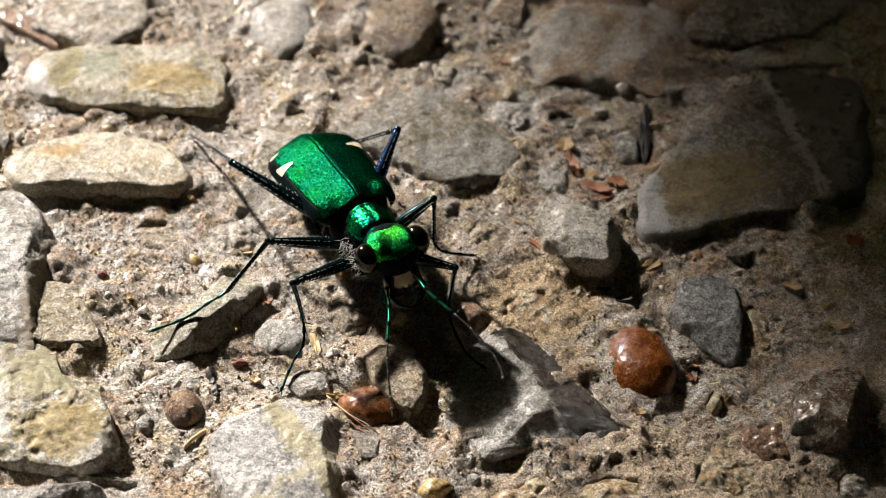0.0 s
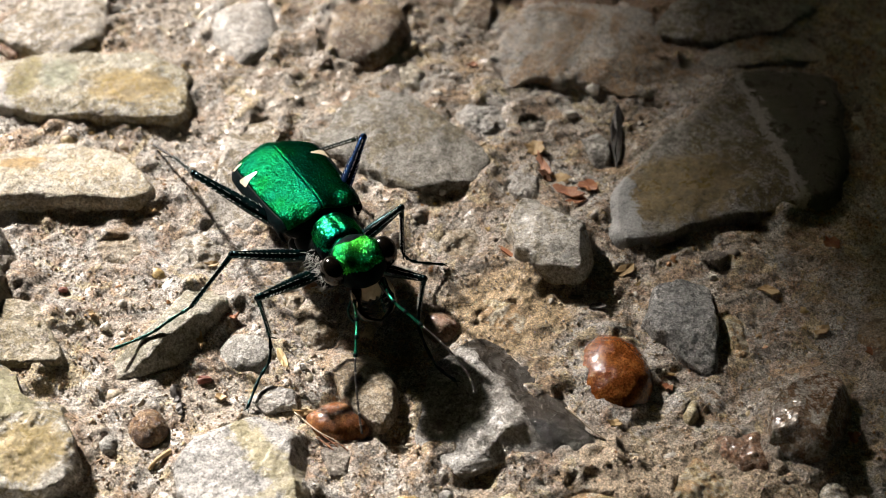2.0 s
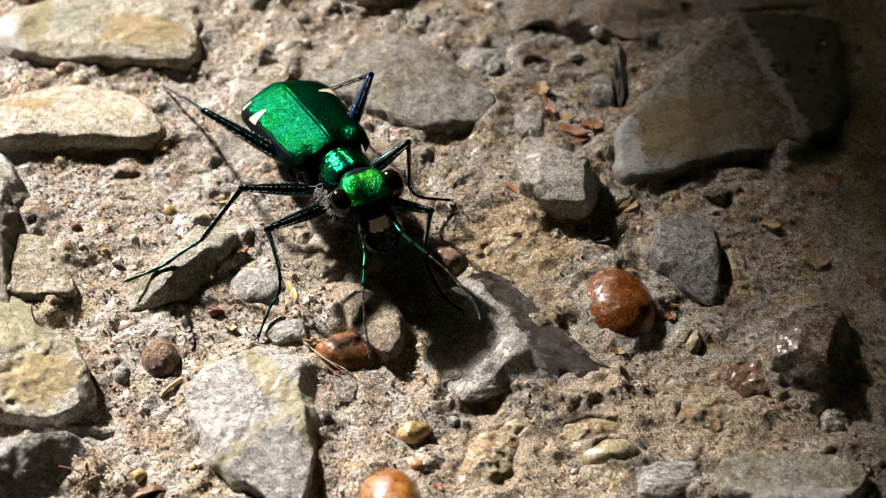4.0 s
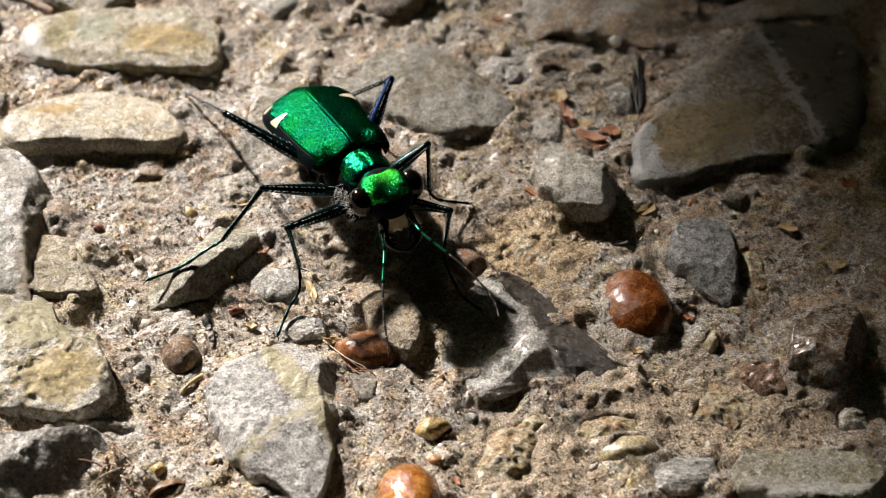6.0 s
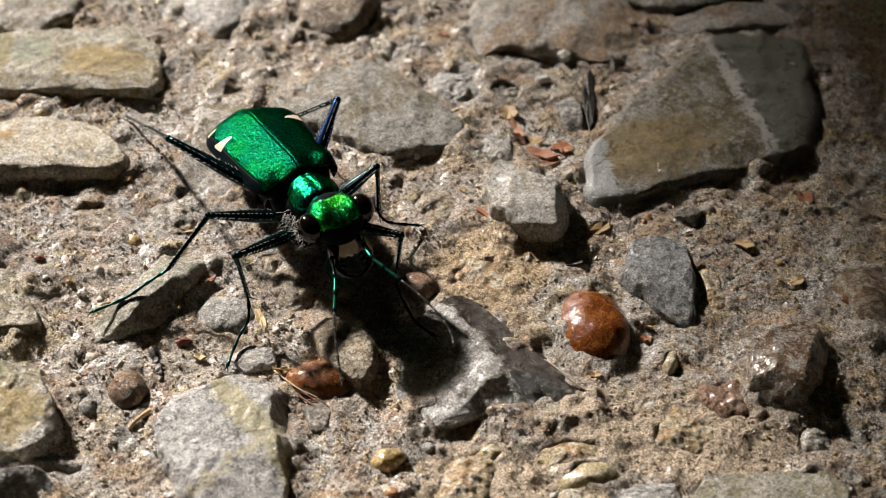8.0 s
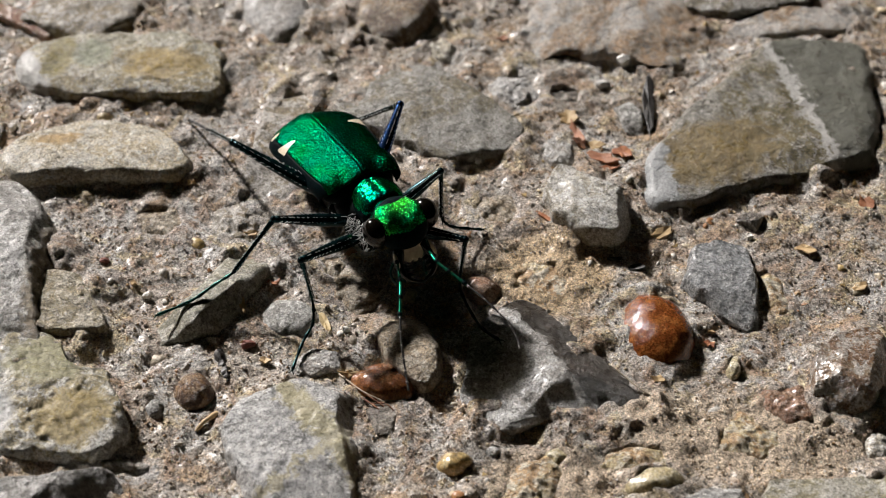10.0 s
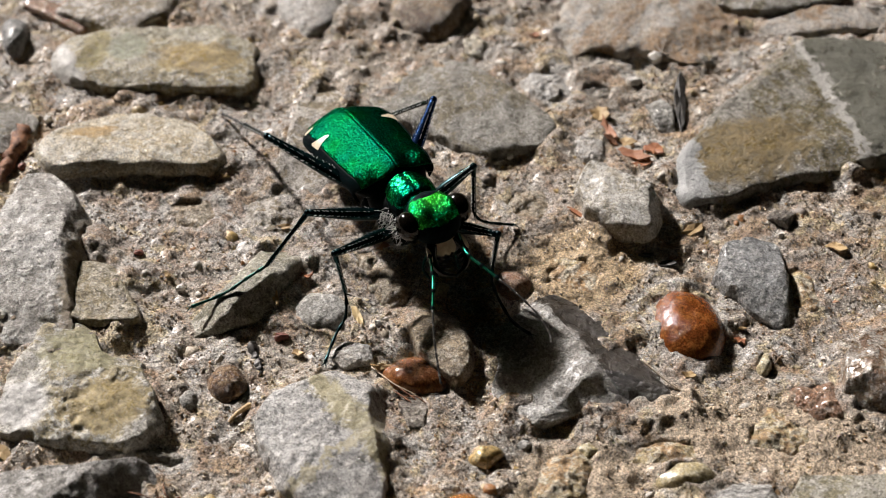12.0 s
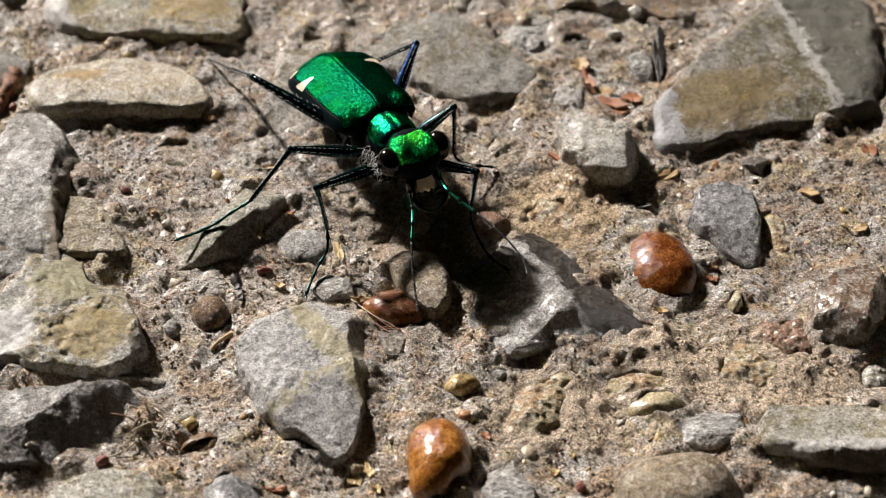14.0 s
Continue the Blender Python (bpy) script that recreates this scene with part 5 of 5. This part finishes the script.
def lay_scraps():
    scrap(4.0, 14.8, 1.40, 1.12, 1, TAN_FLAKE, "flake", "tan dry leaf flake on the mortar")
    scrap(4.5, 13.2, 2.03, 0.70, -70, RUST_FLAKE, "flake", "rust-brown dry leaf flake on the mortar")
    scrap(5.5, 12.2, 1.59, 0.84, -13, TAN_FLAKE, "flake", "tan dry leaf flake on the mortar")
    scrap(5.9, 11.0, 2.49, 0.98, -20, RUST_FLAKE, "flake", "rust-brown dry leaf flake on the mortar")
    scrap(7.2, 11.6, 1.62, 1.19, -71, RUST_FLAKE, "flake", "rust-brown dry leaf flake on the mortar")
    scrap(4.6, 12.2, 1.14, 0.70, -40, BARK, "flake", "dark brown bark scrap on the mortar")
    scrap(6.4, 10.4, 1.41, 0.56, 15, RUST_FLAKE, "flake", "rust-brown dry leaf flake on the mortar")
    scrap(2.4, 5.6, 1.88, 0.42, -47, RUST_FLAKE, "flake", "rust-brown dry leaf flake on the mortar")
    scrap(9.2, 5.0, 1.65, 0.91, 27, TAN_FLAKE, "flake", "tan dry leaf flake on the mortar")
    scrap(17.3, 3.8, 1.67, 0.84, -27, TAN_FLAKE, "flake", "tan dry leaf flake on the mortar")
    scrap(7.3, 2.0, 1.86, 0.63, -12, BLACK_FLAKE, "flake", "black papery scrap on the mortar")
    scrap(6.2, 2.6, 1.07, 0.35, 15, BLACK_FLAKE, "flake", "black papery scrap on the mortar")
    scrap(8.2, -6.0, 0.88, 0.60, 14, TAN_FLAKE, "flake", "tan dry leaf flake on the mortar")
    scrap(-22.9, 2.2, 0.66, 0.39, 1, RED_BIT, "crumb", "small dark red crumb on the mortar")
    scrap(-10.0, -2.3, 1.70, 0.49, -67, PALE_FLAKE, "flake", "pale yellow dry flake on the mortar")
    scrap(-9.4, -4.6, 0.75, 0.63, 2, PALE_FLAKE, "flake", "pale yellow dry flake on the mortar")
    scrap(-13.0, 0.3, 0.84, 0.56, 1, RUST_FLAKE, "flake", "rust-brown dry leaf flake on the mortar")
    scrap(-14.7, -1.3, 1.61, 0.42, -73, TAN_FLAKE, "flake", "tan dry leaf flake on the mortar")
    scrap(-14.1, -4.0, 0.95, 0.5, 2, RED_BIT, "crumb", "small dark red crumb on the mortar")
    scrap(-8.5, -6.0, 1.30, 0.49, 14, TAN_FLAKE, "flake", "tan dry leaf flake on the mortar")
    scrap(-1.6, 10.6, 0.45, 0.42, 1, WHITE_BIT, "chip", "small white quartz chip in the mortar")
    scrap(14.2, 4.7, 0.43, 0.42, 1, WHITE_BIT, "chip", "small white quartz chip in the mortar")
    scrap(7.7, 19.7, 0.94, 0.91, -14, WHITE_BIT, "chip", "small white quartz chip in the mortar")
    scrap(6.2, 17.5, 1.07, 0.63, -6, WHITE_BIT, "chip", "small white quartz chip in the mortar")
    scrap(0.4, 17.0, 0.96, 0.98, -91, BARK, "flake", "dark brown bark scrap on the mortar")
    scrap(9.0, 16.0, 5.75, 0.84, -92, BLACK_FLAKE, "flake", "black papery scrap on the mortar")
    scrap(-30.2, 13.1, 0.63, 0.53, 1, WHITE_BIT, "chip", "small white quartz chip in the mortar")
    scrap(-30.9, 8.7, 0.69, 0.56, 1, RED_BIT, "crumb", "small dark red crumb on the mortar")
    scrap(-29.7, -3.3, 0.70, 0.53, 1, WHITE_BIT, "chip", "small white quartz chip in the mortar")
    scrap(-27.9, -12.2, 1.25, 0.91, -48, TAN_FLAKE, "flake", "tan dry leaf flake on the mortar")
    scrap(-0.0, 21.9, 0.73, 0.63, 1, RUST_FLAKE, "flake", "rust-brown dry leaf flake on the mortar")
    scrap(-8.8, -3.0, 0.50, 0.35, 1, WHITE_BIT, "chip", "small white quartz chip in the mortar")
    scrap(-13.1, -5.1, 0.79, 0.49, -23, TAN_FLAKE, "flake", "tan dry leaf flake on the mortar")
    scrap(10.0, -2.9, 0.56, 0.42, 2, RUST_FLAKE, "flake", "rust-brown dry leaf flake on the mortar")
    scrap(11.2, -3.3, 0.67, 0.56, -50, RUST_FLAKE, "flake", "rust-brown dry leaf flake on the mortar")
    scrap(11.4, -2.5, 0.50, 0.35, 1, TAN_FLAKE, "flake", "tan dry leaf flake on the mortar")
    scrap(-20.2, -0.4, 0.52, 0.35, 1, WHITE_BIT, "chip", "small white quartz chip in the mortar")
    scrap(-21.0, 0.5, 0.39, 0.35, 1, TAN_FLAKE, "flake", "tan dry leaf flake on the mortar")
    scrap(-16.0, 6.0, 1.00, 0.70, -36, RUST_FLAKE, "flake", "rust-brown dry leaf flake on the mortar")
    scrap(-14.7, 4.4, 0.99, 0.49, 1, TAN_FLAKE, "flake", "tan dry leaf flake on the mortar")
    scrap(-18.6, 8.3, 0.68, 0.35, 1, TAN_FLAKE, "flake", "tan dry leaf flake on the mortar")
    scrap(-20.9, -17.8, 0.81, 0.67, 2, RED_BIT, "crumb", "small dark red crumb on the mortar")
    scrap(-22.6, -13.9, 0.64, 0.53, 16, WHITE_BIT, "chip", "small white quartz chip in the mortar")
    scrap(-7.9, -18.1, 1.00, 0.84, -52, PALE_FLAKE, "flake", "pale yellow dry flake on the mortar")
    scrap(-7.2, -17.7, 1.19, 0.63, -70, PALE_FLAKE, "flake", "pale yellow dry flake on the mortar")
    scrap(-6.7, -18.7, 0.69, 0.56, 2, PALE_FLAKE, "flake", "pale yellow dry flake on the mortar")
    scrap(3.6, -18.0, 0.63, 0.60, 2, RED_BIT, "crumb", "small dark red crumb on the mortar")
    scrap(-11.8, -18.9, 1.20, 0.56, 2, RUST_FLAKE, "flake", "rust-brown dry leaf flake on the mortar")
    scrap(-13.8, -14.2, 0.50, 0.39, -22, WHITE_BIT, "chip", "small white quartz chip in the mortar")
    scrap(-17.1, -18.3, 0.63, 0.56, 2, TAN_FLAKE, "flake", "tan dry leaf flake on the mortar")
    scrap(-1.3, -15.2, 0.78, 0.49, -22, RUST_FLAKE, "flake", "rust-brown dry leaf flake on the mortar")
    scrap(2.3, -17.2, 0.58, 0.56, 2, TAN_FLAKE, "flake", "tan dry leaf flake on the mortar")
    scrap(21.3, 7.5, 1.35, 0.77, -39, RUST_FLAKE, "flake", "rust-brown dry leaf flake on the mortar")
    scrap(20.0, 0.9, 1.26, 0.77, 14, TAN_FLAKE, "flake", "tan dry leaf flake on the mortar")
    scrap(22.6, -0.7, 0.82, 0.70, 2, RUST_FLAKE, "flake", "rust-brown dry leaf flake on the mortar")
    scrap(20.9, -6.6, 0.79, 0.84, 2, RUST_FLAKE, "flake", "rust-brown dry leaf flake on the mortar")


lay_scraps()


def rod(name, pts, radii, mat, label, category):
    """A bent stick or stalk lying on the ground."""
    bm = bmesh.new()
    line = smooth_line(pts, 24)
    rs = [radii[0] + (radii[1] - radii[0]) * i / 23 for i in range(24)]
    tube(bm, [p + noise.noise_vector(p * 1.5) * rs[0] * 0.5 for p in line], [r * (1 + 0.45 * noise.noise(p * 4)) for r, p in zip(rs, line)], 8)
    if name in ("twig", "bark_piece"):
        for v in bm.verts:
            v.co += noise.noise_vector(v.co / MM * 3.5) * rs[0] * 0.55 * MM
    return tagged(part(name, bm, mat, smooth=name != "twig"), label, category)


rod("twig", [(-15.7, -4.5, 0.25), (-15.3, -5.6, 0.30), (-14.9, -6.7, 0.25)], (0.24, 0.34), BLACK_FLAKE, "dark rough twig end lying on the mortar", "twig")
rod("leaf_curl", [(-16.3, -9.9, 0.15), (-15.9, -9.4, 0.40), (-15.2, -8.7, 0.20)], (0.12, 0.16), TAN_FLAKE, "curled orange-tan strip of dry leaf", "leaf")
rod("stalk", [(5.5, -5.7, 1.10), (7.2, -7.0, 0.60), (8.7, -7.9, 0.35), (10.0, -8.7, 0.25)], (0.045, 0.03), STRAW, "thin pale dry grass stalk on the stones", "stalk")
rod("bark_piece", [(-31.5, 12.3, 0.30), (-31.6, 10.5, 0.55), (-31.8, 8.7, 0.55), (-32.1, 7.5, 0.30)], (0.5, 0.35), BARK, "splintered piece of red-brown bark", "bark")
rod("grass_fibre", [(-23.5, -17.1, 0.20), (-21.5, -17.6, 0.30), (-20.0, -17.0, 0.25), (-19.1, -15.8, 0.20)], (0.05, 0.04), STRAW, "thin dry fibre lying on the mortar", "fibre")
rod("grass_fibre", [(-9.0, -6.0, 0.30), (-7.7, -7.3, 0.50), (-6.4, -8.1, 0.40), (-5.5, -9.7, 0.20)], (0.04, 0.03), STRAW, "thin dry fibre beside the brown pebble", "fibre")
rod("rootlet", [(-8.3, -6.8, 0.40), (-7.1, -7.8, 0.50), (-5.8, -8.8, 0.30)], (0.05, 0.03), BARK, "thin red-brown rootlet beside the brown pebble", "root")
rod("rootlet", [(-7.2, -8.0, 0.30), (-6.3, -8.2, 0.50), (-5.4, -9.2, 0.30)], (0.045, 0.03), BARK, "thin red-brown rootlet beside the brown pebble", "root")
rod("rootlet", [(-7.7, -7.6, 0.30), (-6.6, -8.6, 0.40), (-5.9, -9.6, 0.30)], (0.05, 0.03), BARK, "thin red-brown rootlet beside the brown pebble", "root")


def seed_husk():
    """A broken half-shell lying on its side, open to the front."""
    bm = bmesh.new()
    n, m = 20, 12
    skins = []
    for grow in (1.0, 0.88):
        rows = []
        for i in range(m + 1):
            a = math.pi * (0.02 + 0.60 * i / m)
            row = []
            for k in range(n + 1):
                b = math.pi * (0.05 + 0.90 * k / n)
                p = Vector((1.25 * math.cos(b), 0.85 * math.sin(b) * math.sin(a), 0.75 * math.cos(a) * math.sin(b))) * grow
                row.append(bm.verts.new((p + noise.noise_vector(p * 2.1) * 0.12) * MM))
            rows.append(row)
        skins.append(rows)
    for rows in skins:
        for a, b in zip(rows, rows[1:]):
            for k in range(n):
                bm.faces.new((a[k], a[k + 1], b[k + 1], b[k]))
    for i in (0, m):
        for k in range(n):
            bm.faces.new((skins[0][i][k], skins[0][i][k + 1], skins[1][i][k + 1], skins[1][i][k]))
    for k in (0, n):
        for i in range(m):
            bm.faces.new((skins[0][i][k], skins[0][i + 1][k], skins[1][i + 1][k], skins[1][i][k]))
    ob = part("seed_husk", bm, HUSK)
    ob.matrix_world = pose(-16.0 * MM, -16.3 * MM, (mortar_height(-16.0, -16.3) + 0.25) * MM, 0, 0, 25)
    return tagged(ob, "broken dark brown seed husk lying open on the mortar", "husk")


seed_husk()


def fibre_tuft():
    """Short dry rootlets tangled in the gap beside the dark stone."""
    rnd = random.Random(31)
    for _ in range(14):
        x, y = rnd.gauss(-18.7, 0.5), rnd.gauss(-15.7, 0.7)
        z, turn, size = mortar_height(x, y), rnd.uniform(0, 6.3), rnd.uniform(0.7, 1.7)
        way, side = Vector((math.cos(turn), math.sin(turn), 0)), Vector((-math.sin(turn), math.cos(turn), 0))
        at = Vector((x, y, z + 0.15))
        rod("rootlet", [at, at + way * size * 0.4 + side * rnd.uniform(-0.3, 0.3) + Vector((0, 0, rnd.uniform(0.15, 0.5))), at + way * size + Vector((0, 0, rnd.uniform(-0.1, 0.25)))],
            (0.05, 0.03), rnd.choice((STRAW, STRAW, BARK)), "thin dry rootlet tangled beside the dark stone", "root")


fibre_tuft()


# ---- unseen branch, tree and leaf dome that shade the ground ----
LEAF = plain_material("green_leaf", (0.045, 0.10, 0.02), (0.06, 0.13, 0.03), 0.45, 0.0, 0.05, 0.3, 1.0)

TREE_BARK = plain_material("tree_bark", (0.10, 0.075, 0.055), (0.17, 0.14, 0.11), 0.85, 0.0, 0.08, 0.9, 8.0)
ACROSS = Vector((-math.sin(SUN_AZ), math.cos(SUN_AZ), 0)) * -1
ALONG = TO_SUN.cross(ACROSS)
HUNG = Matrix((ACROSS, ALONG, TO_SUN)).transposed().to_4x4()
HUNG = HUNG @ pose(0, 0, 0, 0, 0, -36)
ASIDE = HUNG.to_3x3() @ Vector((1, 0, 0))
HUNG.translation = TO_SUN * 0.50


def blade(bm, length, width, m):
    """A pointed oval leaf, folded along its rib, with a thickness (mm)."""
    n = 14
    rows = []
    for i in range(n + 1):
        t = i / n
        w = width / 2 * math.sin(math.pi * min(max(t, 0.004), 0.996)) ** 0.55 * (1 - 0.12 * t)
        rows.append([[bm.verts.new(m @ (Vector((k * w, (t - 0.5) * length, abs(k) * w * 0.12 - 0.00025 * length * (t * 9) ** 1.2 + z)) * MM)) for k in (-1, -0.5, 0, 0.5, 1)] for z in (0.35, 0.0)])
    for a, b in zip(rows, rows[1:]):
        for side in (0, 1):
            for k in range(4):
                bm.faces.new((a[side][k], a[side][k + 1], b[side][k + 1], b[side][k]))
        for k in (0, 4):
            bm.faces.new((a[0][k], a[1][k], b[1][k], b[0][k]))


# Out of view; its leaf edge casts the moving shade on the stones.
def leafy_branch():
    branch = tagged(new("leafy_branch"), "unseen thin branch with large green leaves, hung to shade the stones", "branch")
    branch.matrix_world = HUNG
    bm = bmesh.new()
    tube(bm, smooth_line([(420, 150, 20), (300, 60, 10), (180, 10, 4), (66, 0, 2)], 20), [7 - 0.25 * i for i in range(20)], 9)
    part("twig", bm, TREE_BARK, branch)
    for x, y, turn, size in ((66, 0, 4, 1.0), (135, -5, 12, 1.0), (150, 60, -30, 0.9), (150, -70, 210, 0.9), (250, 90, -10, 0.85), (240, -30, 190, 0.85), (330, 150, -25, 0.8)):
        bm = bmesh.new()
        blade(bm, 230 * size, 122 * size, pose(x * MM, y * MM, 0, 0, 0, turn))
        part("leaf", bm, LEAF, branch)
    return branch


def unseen_tree():
    """Unseen, added to hold the branch; stands beside the beam of sun that falls on the beetle."""
    rnd = random.Random(4)
    foot = Vector((TO_SUN.x * 3.0, TO_SUN.y * 3.0, 0)) + ACROSS * 0.8
    tree = tagged(new("unseen_tree"), "unseen young broad-leaved tree with a slim brown trunk, added to hold the shading branch", "tree")
    tree.location = foot
    bm = bmesh.new()
    tube(bm, smooth_line([(0, 0, -60), (20, 10, 1200), (-10, 30, 2500), (10, 0, 4200)], 26), [75 - 2.3 * i for i in range(26)], 14)
    part("trunk", bm, TREE_BARK, tree)
    tip = HUNG @ Vector((0.42, 0.15, 0.02)) - foot
    ends = [tip / MM]
    for i in range(7):
        a = i * 2.4
        ends.append(Vector((math.cos(a) * 900, math.sin(a) * 900, 3300 + 180 * i)))
    leaves = bmesh.new()
    for i, e in enumerate(ends):
        root = Vector((0, 15, 1050 if i == 0 else 2400 + 170 * i))
        bm = bmesh.new()
        tube(bm, smooth_line([root, root.lerp(e, 0.5) + Vector((0, 0, 90)), e], 12), [26 - 1.6 * k for k in range(12)], 8)
        part("limb", bm, TREE_BARK, tree)
        for _ in range(0 if i == 0 else 45):
            p = root.lerp(e, rnd.uniform(0.35, 1.1)) + Vector((rnd.gauss(0, 170), rnd.gauss(0, 170), rnd.gauss(0, 130)))
            at = foot + p * MM
            if (at - TO_SUN * at.dot(TO_SUN)).length > 0.35:
                blade(leaves, rnd.uniform(110, 190), rnd.uniform(60, 100), Matrix.Translation(p * MM) @ pose(0, 0, 0, rnd.uniform(-50, 50), rnd.uniform(-50, 50), rnd.uniform(0, 360)))
    tagged(part("crown", leaves, LEAF, tree, "loose crown of green leaves"), kind="stuff")


def woodland():
    """Unseen dome of leaf masses added to cut the sky light, down to the ground, open only where the sun comes in."""
    rnd = random.Random(9)
    middle = Vector((math.cos(SUN_AZ) * math.cos(SUN_EL + 0.03), math.sin(SUN_AZ) * math.cos(SUN_EL + 0.03), math.sin(SUN_EL + 0.03)))
    bm = bmesh.new()
    rows, cols = 44, 128

    def place(i, k):
        el, az = math.pi / 2 * i / rows - 0.01, 2 * math.pi * k / cols
        d = Vector((math.cos(az) * math.cos(el), math.sin(az) * math.cos(el), math.sin(el)))
        return d, d * (8.0 + 1.1 * noise.fractal(d * 3.0, 1, 2, 4))

    def open_sky(d):
        return d.angle(middle) < radians(9.0) + 0.03 * noise.noise(d * 14)
    grid = [[bm.verts.new(place(i, k)[1]) for k in range(cols)] for i in range(rows)]
    top = bm.verts.new((0, 0, 8.0))
    for i in range(rows - 1):
        for k in range(cols):
            d = place(i + 0.5, k + 0.5)[0]
            if not open_sky(d):
                bm.faces.new((grid[i][k], grid[i][(k + 1) % cols], grid[i + 1][(k + 1) % cols], grid[i + 1][k]))
    for k in range(cols):
        bm.faces.new((grid[-1][k], grid[-1][(k + 1) % cols], top))
    for _ in range(3200):
        i, k = rows * (1 - rnd.random() ** 0.6), rnd.uniform(0, cols)
        d, p = place(i, k)
        if not open_sky(d):
            blade(bm, rnd.uniform(260, 520), rnd.uniform(160, 300), Matrix.Translation(p - d * rnd.uniform(0.1, 0.7)) @ d.to_track_quat("Z", "Y").to_matrix().to_4x4() @ pose(0, 0, 0, rnd.uniform(-55, 55), rnd.uniform(-55, 55), rnd.uniform(0, 360)))
    tagged(part("woodland", bm, LEAF, smooth=False), "unseen green leaf dome added to block sky light, with one gap for the sun", "woods", kind="stuff")


woodland()
unseen_tree()
BRANCH = leafy_branch()


# ---- what moves: the branch sways out of the sun ----
def motions():
    sway = [(0.0, -5), (1.5, -4), (3.0, -3.5), (5.0, -4.5), (6.5, -2.5), (7.6, 1.5), (8.0, 4.5), (8.5, 14), (9.0, 66), (9.2, 74), (11.0, 80), (14.0, 80)]
    walk(BRANCH, [(t, Matrix.Translation(ASIDE * d * MM) @ HUNG) for t, d in sway])


motions()
